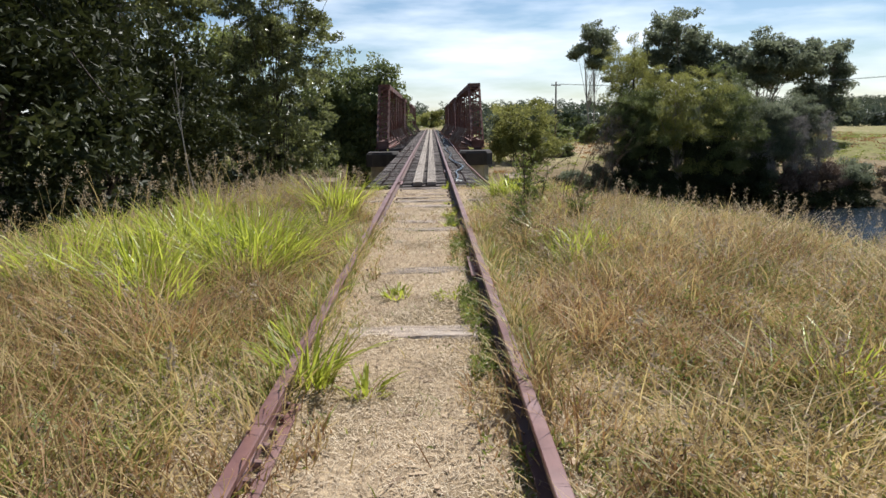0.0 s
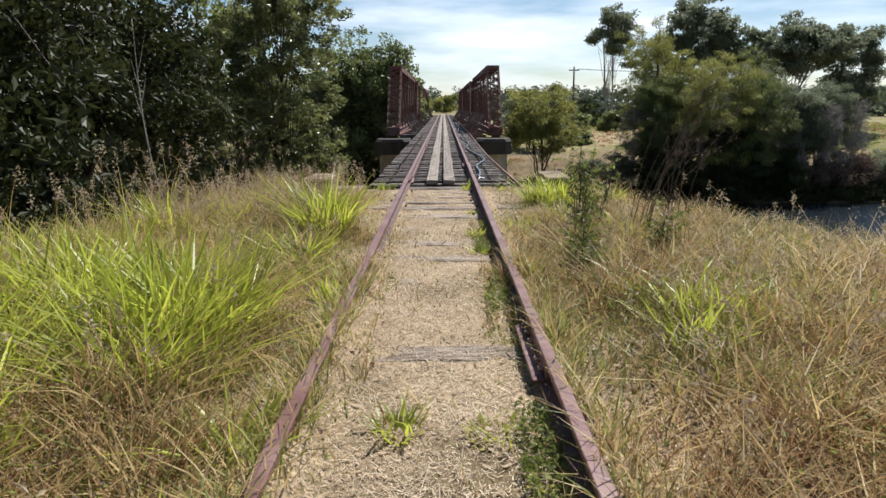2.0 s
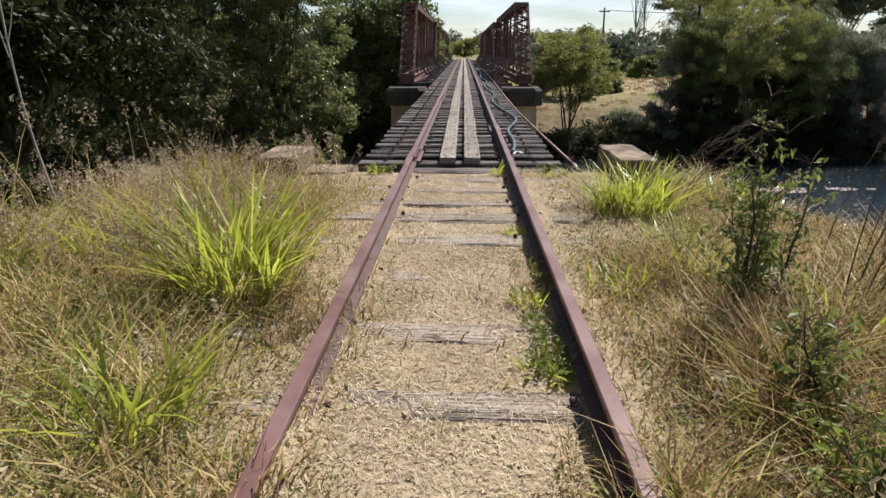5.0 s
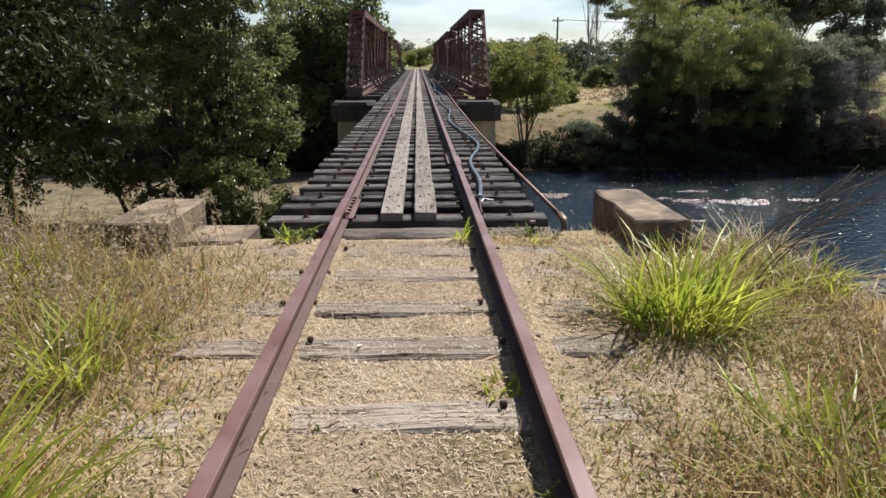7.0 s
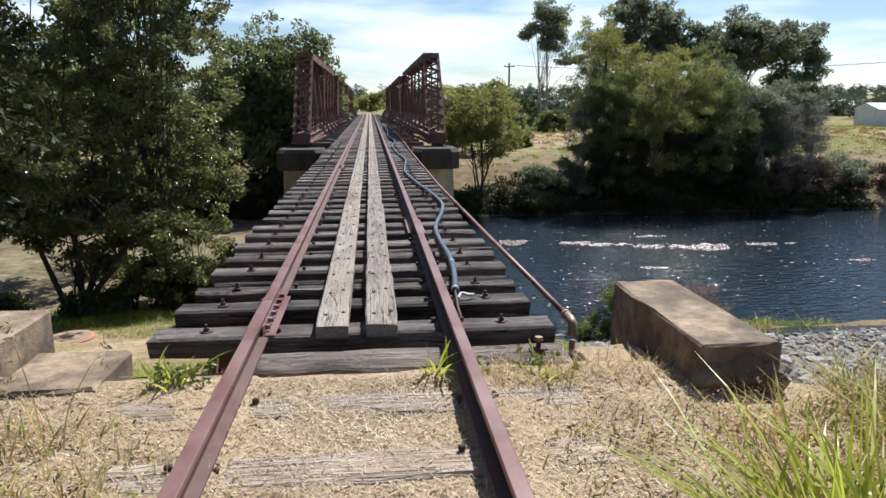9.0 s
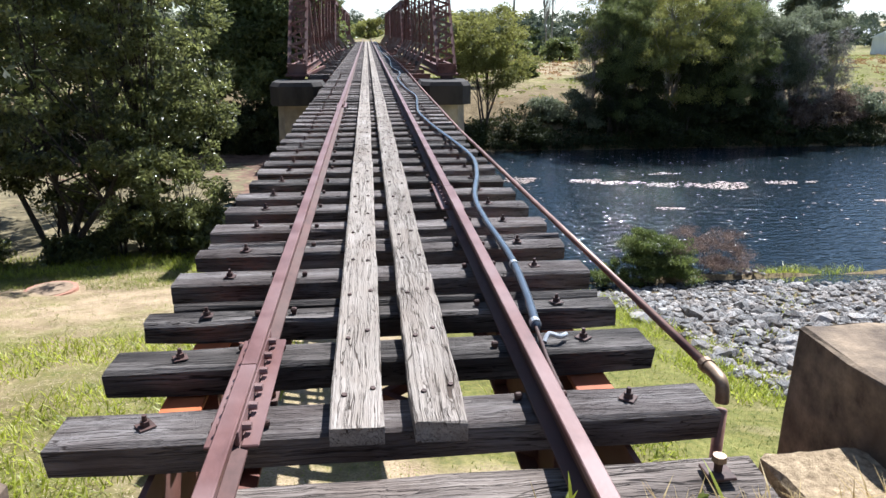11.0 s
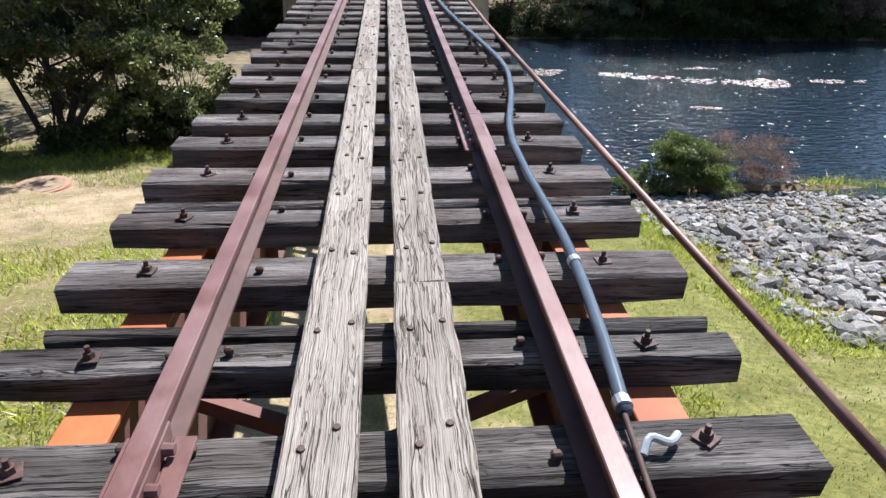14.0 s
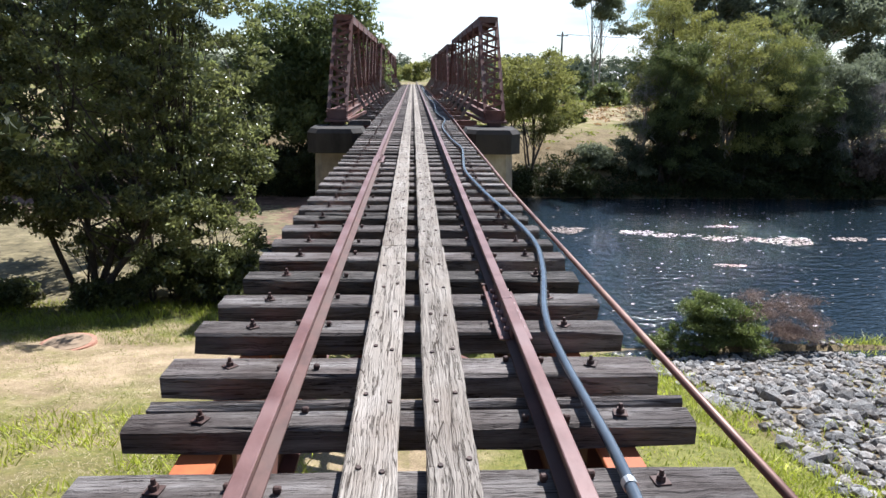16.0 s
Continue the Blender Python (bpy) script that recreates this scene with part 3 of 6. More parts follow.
# ---- abutment, girders, piers ----


def abutment():
    ob = thing("abutment", "stained concrete abutment with raised end blocks beside the track", "abutment")
    part("wall", box(-2.2, 2.12, 13.02, 13.42, -3.4, -0.30, 0.02, jitter=0.006, cuts=2), CONCRETE, ob)
    for x0, x1, y0, y1 in ((-2.22, -1.76, 12.68, 13.62), (1.70, 2.12, 12.62, 13.88)):
        part("end_block", box(x0, x1, y0, y1, -1.6, 0.055, 0.014, jitter=0.005, cuts=3), CONCRETE, ob, "weathered concrete end block with chipped edges")
    for i, (x, z) in enumerate(((1.78, -0.12), (1.93, -0.09), (2.06, -0.13), (1.84, -0.26), (2.03, -0.28))):
        part("broken_edge", crumble(x, 12.63, z, 30 + i), CONCRETE, ob, "rough broken concrete edge")
    part("step", box(-1.756, -1.26, 12.86, 13.40, -0.5, -0.135, 0.012, jitter=0.006, cuts=3), CONCRETE, ob, "low concrete step beside the end block")
    for x0, x1 in ((1.30, 1.696),):
        part("ledge", box(x0, x1, 12.74, 13.40, -0.5, -0.215, 0.02, jitter=0.012, cuts=4), EARTH, ob, "low ledge crusted with gritty soil")


def crumble(x, y, z, seed):
    """Rough broken concrete lump on a chipped corner."""
    r = np.random.default_rng(seed)
    bm = bmesh.new()
    bmesh.ops.create_icosphere(bm, subdivisions=2, radius=1.0)
    for v in bm.verts:
        v.co = Vector((v.co.x * 0.12, v.co.y * 0.07, v.co.z * 0.09)) * r.uniform(0.75, 1.2)
    bmesh.ops.translate(bm, verts=bm.verts[:], vec=(x, y, z))
    return bm


def girder(x, y0, y1):
    ob = thing("bridge_girder", "riveted steel plate girder with orange primed top flange under the transoms", "girder", "girders under the near span")
    part("top_flange", box(x - 0.085, x + 0.085, y0 + 0.4, y1, -0.295, -0.272, 0.004), ORANGE, ob, "orange primed steel flange")
    part("web", box(x - 0.012, x + 0.012, y0, y1, -1.26, -0.299), RUST, ob)
    part("bottom_flange", box(x - 0.115, x + 0.115, y0, y1, -1.287, -1.263, 0.004), RUST, ob)
    for k in range(int((y1 - y0) / 1.6)):
        part("stiffener", box(x - 0.1, x + 0.1, y0 + 0.8 + 1.6 * k, y0 + 0.815 + 1.6 * k, -1.258, -0.301), RUST, ob)


def cross_brace(y):
    ob = thing("girder_cross_frame", "rusty steel cross frame between the girders", "brace", "cross frames under the near span")
    for p, q in (((-0.9, y, -0.36), (0.9, y, -1.2)), ((0.9, y + 0.07, -0.36), (-0.9, y + 0.07, -1.2)), ((-0.9, y + 0.14, -1.2), (0.9, y + 0.14, -1.2))):
        part("brace_bar", bar(bmesh.new(), p, q, 0.06, 0.06), RUST, ob)


def prism(x0, x1, y0, y1, z0, z1, cut, taper=0.0):
    """A block with its upright corners cut off."""
    bm = bmesh.new()
    rings = []
    for z, t in ((z0, taper), (z1, 0)):
        a0, a1, b0, b1, c = x0 - t, x1 + t, y0 - t, y1 + t, cut
        rings.append([bm.verts.new((x, y, z)) for x, y in ((a0 + c, b0), (a1 - c, b0), (a1, b0 + c), (a1, b1 - c), (a1 - c, b1), (a0 + c, b1), (a0, b1 - c), (a0, b0 + c))])
    for k in range(8):
        bm.faces.new((rings[0][k], rings[0][(k + 1) % 8], rings[1][(k + 1) % 8], rings[1][k]))
    bm.faces.new(rings[0][::-1])
    bm.faces.new(rings[1])
    return bm


def pier(y):
    ob = thing("bridge_pier", "twin-column concrete pier with heavy chamfered caps, stained and coloured as in shade", "pier", "bridge piers")
    for x in (-2.27, 2.37):
        part("column", prism(x - 0.62, x + 0.62, y - 0.75, y + 0.75, -9.6, -1.0, 0.22, 0.25), PIER, ob)
        part("cap", prism(x - 0.82, x + 0.82, y - 1.0, y + 1.0, -1.0, -0.42, 0.3), CAP, ob, "stained octagonal concrete cap, coloured dark as in shade")
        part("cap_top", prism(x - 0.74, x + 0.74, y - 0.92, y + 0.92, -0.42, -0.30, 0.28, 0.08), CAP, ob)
    part("diaphragm", box(-1.6, 1.7, y - 0.4, y + 0.4, -9.5, -1.35, 0.03), PIER, ob)


abutment()
for gx0 in (-0.890, 0.890):
    girder(gx0, 13.45, 34.2)
for k in range(6):
    cross_brace(14.9 + 3.4 * k)
for py in (34.3, 57.2, 80.1, 103.0):
    pier(py)


# ---- trusses ----
def laced(name, parent, a_in, a_out, z0, z1, y, face, lean=0.0, leg=0.075, pitch=0.3, bar_w=0.07):
    """A post of two angle legs tied by zigzag lacing bars on the face towards the walker."""
    bm = bmesh.new()
    for x, s in ((a_in, 1), (a_out, -1)):
        bar(bm, (x, y, z0), (x, y + lean, z1), leg, 0.014, (0, 1, 0))
        bar(bm, (x - s * leg / 2, y + face * leg / 2, z0), (x - s * leg / 2, y + face * leg / 2 + lean, z1), 0.014, leg, (0, 1, 0))
    post = part(name, bm, RUST, parent)
    bm, z, k = bmesh.new(), z0 + 0.25, 0
    while z + pitch < z1 - 0.1:
        f0, f1 = (z - z0) / (z1 - z0), (z + pitch - z0) / (z1 - z0)
        p, q = ((a_in, a_out) if k % 2 == 0 else (a_out, a_in))
        bar(bm, (p, y + lean * f0 - face * 0.018, z), (q, y + lean * f1 - face * 0.018, z + pitch), bar_w, 0.016, (0, 1, 0))
        z, k = z + pitch, k + 1
    tagged(part("lacing", bm, RUST, post), kind="stuff")
    return post


def truss(side, y0, y1):
    """One side of a span: raked end posts, chords, laced posts, diagonals and knee braces towards the track."""
    ob = thing("bridge_truss", "rust-red riveted steel lattice truss beside the track", "truss", "bridge trusses")
    xi, xo = (-2.05, -2.60) if side < 0 else (2.27, 2.82)
    lo, hi, top, n = -0.10, 3.17, 0.26, 8
    x0, x1 = min(xi, xo), max(xi, xo)
    step = (y1 - y0) / n
    ya, yb = y0 + step, y1 - step
    s = 1 if side < 0 else -1
    part("top_chord", box(x0 - 0.02, x1 + 0.02, ya - 0.12, yb + 0.12, hi - 0.03, hi, 0.004), RUST, ob)
    for x in (xi, xo):
        part("chord_web", box(x - 0.012, x + 0.012, ya, yb, hi - top, hi - 0.034), RUST, ob)
        part("bottom_chord_web", box(x - 0.012, x + 0.012, y0 - 0.1, y1 + 0.1, lo, lo + 0.24), RUST, ob)
        for z in (lo + 0.01, lo + 0.23):
            part("flange_angle", box(x - 0.06, x + 0.06, y0 - 0.1, y1 + 0.1, z - 0.008, z + 0.008), RUST, ob)
    for y, lean, face in ((y0, step, 1), (y1, -step, -1)):
        post = laced("end_post", ob, xi, xo, lo + 0.1, hi - 0.02, y, face, lean, 0.10, 0.168, 0.075)
        for x in (xi, xo):
            bm = bmesh.new()
            bar(bm, (x, y + face * 0.12, lo + 0.1), (x, y + face * 0.12 + lean, hi - 0.05), 0.014, 0.17, (0, 1, 0))
            part("side_plate", bm, RUST, post)
        part("head_plate", box(x0 - 0.03, x1 + 0.03, y + lean - face * 0.10 - 0.01, y + lean - face * 0.10 + 0.01, hi - 0.20, hi - 0.036, 0.004), RUST, post)
        part("base_plate", box(x0 - 0.1, x1 + 0.1, y - 0.16, y + 0.5, lo - 0.09, lo - 0.02, 0.006), RUST, post)
        part("gusset", box(x0 - 0.03, x1 + 0.03, y - 0.05, y - 0.03, lo - 0.018, lo + 0.30, 0.004), RUST, post, "riveted base gusset plate")
        part("bearing", box(x0 + 0.08, x1 - 0.08, y - 0.1, y + 0.4, -0.298, lo - 0.094, 0.01), IRON, post)
        part("bearing_strut", bar(bmesh.new(), (xi + s * 0.02, y - face * 0.12, -0.16), (xi + s * 0.52, y + face * 1.1, 0.06), 0.09, 0.08), RUST, post, "rusty angle strut at the bearing")
    for k in range(1, n):
        y = y0 + k * step
        laced("post", ob, xi, xo, lo + 0.24, hi - 0.1, y, 1, 0, 0.06, 0.30, 0.055)
        bm = bmesh.new()
        bar(bm, (xi + s * 0.02, y, 0.72), (xi + s * 0.62, y, -0.24), 0.10, 0.016, (0, 1, 0))
        bar(bm, (xi + s * 0.02, y + 0.05, 0.72), (xi + s * 0.62, y + 0.05, -0.24), 0.02, 0.09, (0, 1, 0))
        part("knee_brace", bm, KNEE, ob, "grey-painted knee brace")
    for k in range(1, n - 1):
        ya_, yb_ = y0 + k * step, y0 + (k + 1) * step
        for x in (xi + 0.03, xo - 0.03) if side > 0 else (xi - 0.03, xo + 0.03):
            bm = bmesh.new()
            if k < n / 2:
                bar(bm, (x, ya_, hi - 0.2), (x, yb_, lo + 0.3), 0.012, 0.10, (0, 0, 1))
            if k >= n / 2 - 1:
                bar(bm, (x + 0.014, ya_, lo + 0.3), (x + 0.014, yb_, hi - 0.2), 0.012, 0.09, (0, 0, 1))
            part("diagonal", bm, RUST, ob)


def cross_girder(y):
    ob = thing("cross_girder", "rusty steel cross girder carrying the deck", "girder", "cross girders of the truss spans")
    part("beam", box(-2.02, 2.24, y - 0.09, y + 0.09, -0.72, -0.29, 0.006), RUST, ob)
    part("stub_sleeper", box(-2.0, -1.3, y - 0.11, y + 0.11, -0.285, -0.14, 0.01), WOOD, ob, "pale timber stub")


SPANS = ((34.75, 56.75), (57.65, 79.65), (80.55, 102.6))
for a, b in SPANS:
    truss(-1, a, b)
    truss(1, a, b)
    for k in range(9):
        cross_girder(a + (b - a) * k / 8 + (0.12 if k == 0 else -0.12 if k == 8 else 0))
    for gx0 in (-0.75, 0.75):
        ob = thing("deck_stringer", "rusty steel stringer under the transoms", "girder", "stringers of the truss spans")
        part("beam", box(gx0 - 0.1, gx0 + 0.1, a - 0.3, b + 0.3, -0.286, -0.270), RUST, ob)

# ---- track: transoms, sleepers, rails, planks ----
TRANSOM_TOP, TRANSOM_STEP, TRANSOM_0 = -0.135, 0.533, 13.68


def timber_mesh(name, half, w, h, seed, material, broken=0.0):
    """A weathered beam along x, its top at z = 0: uneven edges, sagging top, split ends."""
    r = np.random.default_rng(seed)
    n = 9
    xs = np.linspace(-half, half, n) + np.concatenate(([0], r.uniform(-0.04, 0.04, n - 2), [0]))
    verts = []
    for i, x in enumerate(xs):
        e = 0.012 if i in (0, n - 1) else 0.0
        j = r.uniform(-0.007, 0.007, 8)
        d = r.uniform(0, broken) if broken else 0
        verts += [(x, -w / 2 + j[0], -h + e), (x + j[6] * 2, -w / 2 + j[1], -0.018 - d), (x, -w / 2 + 0.016 + j[2] / 2, -0.003 + j[3] * 0.6 - d * 0.8),
                  (x, w / 2 - 0.016 + j[4] / 2, -0.003 + j[5] * 0.6), (x + j[7] * 2, w / 2 + j[6], -0.018), (x, w / 2 + j[7], -h + e)]
    quads = [(6 * i + k, 6 * i + (k + 1) % 6, 6 * i + 6 + (k + 1) % 6, 6 * i + 6 + k) for i in range(n - 1) for k in range(6)]
    a = 6 * (n - 1)
    quads += [(0, 5, 4, 1), (1, 4, 3, 2), (a, a + 1, a + 4, a + 5), (a + 1, a + 2, a + 3, a + 4)]
    return from_np(name, verts, [q[::-1] for q in quads], material=material)


def bolt_mesh():
    """Square washer, nut and a stub of threaded bolt."""
    bm = bmesh.new()
    box(-0.038, 0.038, -0.038, 0.038, 0, 0.008, 0.002, bm)
    m = bmesh.ops.create_cone(bm, cap_ends=True, segments=6, radius1=0.024, radius2=0.022, depth=0.026)
    bmesh.ops.translate(bm, verts=m["verts"], vec=(0, 0, 0.021))
    m = bmesh.ops.create_cone(bm, cap_ends=True, segments=8, radius1=0.0125, radius2=0.011, depth=0.03)
    bmesh.ops.translate(bm, verts=m["verts"], vec=(0, 0, 0.049))
    return to_mesh("bolt", bm, IRON)


def spike_mesh():
    bm = bmesh.new()
    box(-0.016, 0.014, -0.013, 0.013, 0.0, 0.026, 0.006, bm)
    box(-0.010, 0.010, -0.010, 0.010, -0.03, 0.0, 0.0, bm)
    return to_mesh("rail_spike", bm, IRON)


BOLT, SPIKE = bolt_mesh(), spike_mesh()
TRANSOMS = [timber_mesh("transom", 1.22, 0.225, 0.13, 40 + k, WOOD) for k in range(7)]
BROKEN = timber_mesh("transom_beam", 1.21, 0.145, 0.125, 60, CHAR, 0.012)
STRIP = timber_mesh("split_strip", 1.14, 0.05, 0.112, 61, CHAR, 0.02)
PALE_BROKEN = timber_mesh("transom_beam", 1.22, 0.15, 0.125, 63, WOOD, 0.012)
PALE_STRIP = timber_mesh("split_strip", 1.2, 0.05, 0.112, 64, WOOD, 0.015)
DARK = timber_mesh("transom", 1.2, 0.22, 0.13, 62, CHAR, 0.008)
count = int((104.0 - TRANSOM_0) / TRANSOM_STEP)
for k in range(count):
    y = TRANSOM_0 + k * TRANSOM_STEP + (0.02 * math.sin(k * 2.3))
    ob = new("bridge_transom", PALE_BROKEN if k == 4 else BROKEN if k in (2, 4, 12) else DARK if k in (1, 8, 15, 23) else TRANSOMS[(k * 3) % 7])
    ob.location = (0.012 * math.sin(k * 5.1), y, TRANSOM_TOP + 0.004 * math.sin(k * 1.7) - (0.012 if k in (2, 4, 12) else 0))
    ob.rotation_euler = (0, 0.002 * math.sin(k * 3.1), 0.008 * math.sin(k * 2.1) + (math.pi if k % 2 else 0))
    tagged(ob, "split and cracked weathered grey hardwood bridge transom, two long pieces" if k in (2, 4, 12) else "blackened old hardwood bridge transom bolted to the girders" if k in (1, 8, 15, 23) else "weathered grey hardwood bridge transom bolted to the girders", "sleeper", "bridge transoms")
    if k in (2, 4, 12):
        part("split_strip", PALE_STRIP if k == 4 else STRIP, None, ob, "splintered back strip", at=(0.03, 0.135 if k % 2 == 0 else -0.135, 0.012))
    if k < 40:
        s = -1 if k % 2 else 1
        for x in (-0.91, 0.905):
            b = part("bolt", BOLT, None, ob, at=(s * x, 0.01 * math.sin(k * 3 + x), 0.0))
            b.rotation_euler = (0, 0, k * 1.3 + x)
            b.scale = (0.8, 0.8, 0.75)
        if k < 22:
            for x, turn in ((-0.655, math.pi), (-0.475, 0), (0.475, math.pi), (0.655, 0)):
                b = part("rail_spike", SPIKE, None, ob, at=(s * x, 0.05 * math.sin(k * 7 + x * 3), 0.0))
                b.rotation_euler = (0, 0, turn + (0 if s > 0 else math.pi))

EDGE_TIMBER = timber_mat("split_edge_timber", "x", (0.09, 0.073, 0.063), (0.25, 0.208, 0.18), (0.44, 0.38, 0.33), (0.10, 0.08, 0.07), 0.1, 40.0)
SLEEPERS = [timber_mesh("sleeper", 1.1, 0.23, 0.14, 80 + k, SLEEPER, 0.014) for k in range(4)]
SLEEPER_SPOTS = ((-0.4, -0.19, 0), (0.95, -0.18, 0), (2.1, -0.175, 0.03), (3.45, -0.148, -0.02), (4.35, -0.172, 0), (5.33, -0.152, 0.02), (6.2, -0.168, 0), (6.95, -0.166, 0), (7.75, -0.15, 0.0),
                               (8.47, -0.152, -0.03), (9.4, -0.168, 0), (10.16, -0.146, -0.05), (10.83, -0.136, 0.02), (11.39, -0.142, -0.04), (12.03, -0.148, -0.03), (12.6, -0.155, 0.02))
for k, (y, z, x) in enumerate(SLEEPER_SPOTS):
    ob = new("sleeper", SLEEPERS[k % 4])
    ob.location, ob.rotation_euler = (x, y, z), (0, 0.004 * math.sin(k), 0.025 * math.sin(k * 1.9) + (math.pi if k % 3 == 1 else 0))
    tagged(ob, "grey timber railway sleeper half buried in dry straw", "sleeper", "sleepers of the track on land")
    for dx in (-0.655, -0.475, 0.475, 0.655):
        part("rail_spike", SPIKE, None, ob, at=(dx, 0.05 * math.sin(k * 4 + dx * 5), 0.0))
ob = tagged(new("sleeper", timber_mesh("sleeper", 0.86, 0.25, 0.2, 99, EDGE_TIMBER, 0.04)), "split dark timber at the edge of the abutment", "sleeper", "sleepers of the track on land")
ob.location = (0.33, 13.19, -0.148)
bm = bmesh.new()
bmesh.ops.create_cone(bm, cap_ends=True, segments=10, radius1=0.014, radius2=0.014, depth=0.10, matrix=pose(0, 0, 0.015))
bolt = part("edge_bolt", bm, IRON, ob, "rusty upright bolt", at=(0.70, 0.02, 0.0))
bm = bmesh.new()
bmesh.ops.create_cone(bm, cap_ends=True, segments=10, radius1=0.025, radius2=0.022, depth=0.02, matrix=pose(0, 0, 0.06))
part("bolt_head", bm, BRASS, bolt)
part("bolt_washer", box(-0.045, 0.045, -0.045, 0.045, 0.0, 0.012, 0.003), IRON, bolt)


RAIL_HEAD = ((-0.031, -0.004), (-0.027, 0), (0.027, 0), (0.031, -0.004), (0.030, -0.028), (0.009, -0.038), (-0.009, -0.038), (-0.030, -0.028))
RAIL_STEM = ((-0.009, -0.039), (0.009, -0.039), (0.008, -0.095), (-0.008, -0.095))
RAIL_FOOT = ((-0.008, -0.096), (0.008, -0.096), (0.055, -0.108), (0.056, -0.117), (-0.056, -0.117), (-0.055, -0.108))


def rolled(name, prof, length, material):
    """A rolled steel profile along y, with closed ends."""
    bm = bmesh.new()
    m = max(2, int(length / 1.5))
    rings = [[bm.verts.new((x, y, z)) for x, z in prof] for y in np.linspace(0, length, m)]
    n = len(prof)
    for r0, r1 in zip(rings, rings[1:]):
        for k in range(n):
            bm.faces.new((r0[k], r1[k], r1[(k + 1) % n], r0[(k + 1) % n]))
    bm.faces.new(rings[0])
    bm.faces.new(rings[-1][::-1])
    bmesh.ops.recalc_face_normals(bm, faces=bm.faces[:])
    return to_mesh(name, bm, material)


def rail(x, y0, y1, detailed):
    ob = thing("rail", "rust-brown steel railway rail with a dull worn head", "rail", "rails of the track", at=(x, y0, 0))
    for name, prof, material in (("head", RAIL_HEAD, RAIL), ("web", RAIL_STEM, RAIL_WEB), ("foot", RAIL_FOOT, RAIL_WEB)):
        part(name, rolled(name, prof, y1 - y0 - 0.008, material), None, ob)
    if detailed:
        for s in (-1, 1):
            plate = part("fishplate", box(s * 0.020 - 0.009, s * 0.020 + 0.009, -0.42, 0.42, -0.098, -0.040, 0.004), RAIL, ob)
            part("plate_foot", box(s * 0.062 - 0.030, s * 0.062 + 0.030, -0.42, 0.42, -0.107, -0.094, 0.004), RAIL, plate)
            for i in range(6):
                bm = bmesh.new()
                bmesh.ops.create_cone(bm, cap_ends=True, segments=8, radius1=0.019, radius2=0.015, depth=0.032, matrix=pose(s * 0.043, -0.34 + 0.136 * i, -0.068, 0, 90 * s, 0))
                part("fish_bolt", bm, RAIL, plate)
    return ob


for x, joints in ((-0.565, (-6, 1.75, 13.87, 24.6, 36, 48, 60, 72, 84, 96, 130)), (0.565, (-6, 5.2, 17.0, 28.6, 40, 52, 64, 76, 88, 100, 130))):
    for i, (a, b) in enumerate(zip(joints, joints[1:])):
        rail(x, a, b, a in (1.75, 13.87, 24.6, 5.2, 17.0))

PLANK_ENDS = [13.46, 15.06, 18.5, 21.9, 25.2, 28.7, 32.0, 35.6, 39.2, 42.8, 46.4, 50, 54, 58, 62, 66, 70, 74, 78, 82, 86, 90, 94, 98, 102.6]


def plank_mesh(length, w, seed):
    """A weathered walkway plank along y, its top at z = 0, worn edges and split ends."""
    r = np.random.default_rng(seed)
    n = max(6, int(length / (0.09 if length < 3.7 else 0.3)))
    ys = np.linspace(0, length, n)
    a, b = np.cumsum(r.normal(0, 0.0011, n)), np.cumsum(r.normal(0, 0.0011, n))
    verts = []
    for i, y in enumerate(ys):
        l, g = -w / 2 + a[i] - a.mean() + abs(r.normal(0, 0.003)), w / 2 + b[i] - b.mean() - abs(r.normal(0, 0.003))
        d = r.uniform(-0.018, 0.018, 6) if i in (0, n - 1) else np.zeros(6)
        verts += [(l, y + d[0], -0.075), (l, y + d[1], -0.008), (l + 0.008, y + d[2], 0.0), (g - 0.008, y + d[3], 0.0), (g, y + d[4], -0.008), (g, y + d[5], -0.075)]
    quads = [(6 * i + k, 6 * i + (k + 1) % 6, 6 * i + 6 + (k + 1) % 6, 6 * i + 6 + k) for i in range(n - 1) for k in range(6)]
    e = 6 * (n - 1)
    quads += [(0, 5, 4, 1), (1, 4, 3, 2), (e, e + 1, e + 4, e + 5), (e + 1, e + 2, e + 3, e + 4)]
    return from_np("plank", verts, [q[::-1] for q in quads], material=PLANK)


def nail_mesh():
    bm = bmesh.new()
    bmesh.ops.create_cone(bm, cap_ends=True, segments=8, radius1=0.0125, radius2=0.010, depth=0.010, matrix=pose(0, 0, 0.003, 8, 5, 0))
    return to_mesh("nail", bm, IRON)


NAIL = nail_mesh()
for x, shift in ((-0.147, 0.0), (0.148, -0.04)):
    ends = [e for e in PLANK_ENDS if x > 0 or e != 15.06]
    for i, (a, b) in enumerate(zip(ends, ends[1:])):
        y0 = a + (shift if i else 0)
        ob = new("plank", plank_mesh(b + shift - y0 - 0.006, 0.2, 200 + i + (50 if x > 0 else 0)))
        ob.location = (x, y0, -0.055)
        tagged(ob, "silver-grey cracked hardwood walkway plank between the rails", "plank", "walkway planks")
        if i < 6:
            k = 0
            y = TRANSOM_0 + math.ceil((y0 + 0.05 - TRANSOM_0) / TRANSOM_STEP) * TRANSOM_STEP
            while y < b + shift - 0.05:
                for j, dx in enumerate((-0.045, 0.05)):
                    part("nail", NAIL, None, ob, at=(dx + 0.012 * math.sin(k * 3 + j), y - y0 + 0.045 * math.sin(k * 5.3 + 2 * j), 0.0))
                y, k = y + TRANSOM_STEP, k + 1

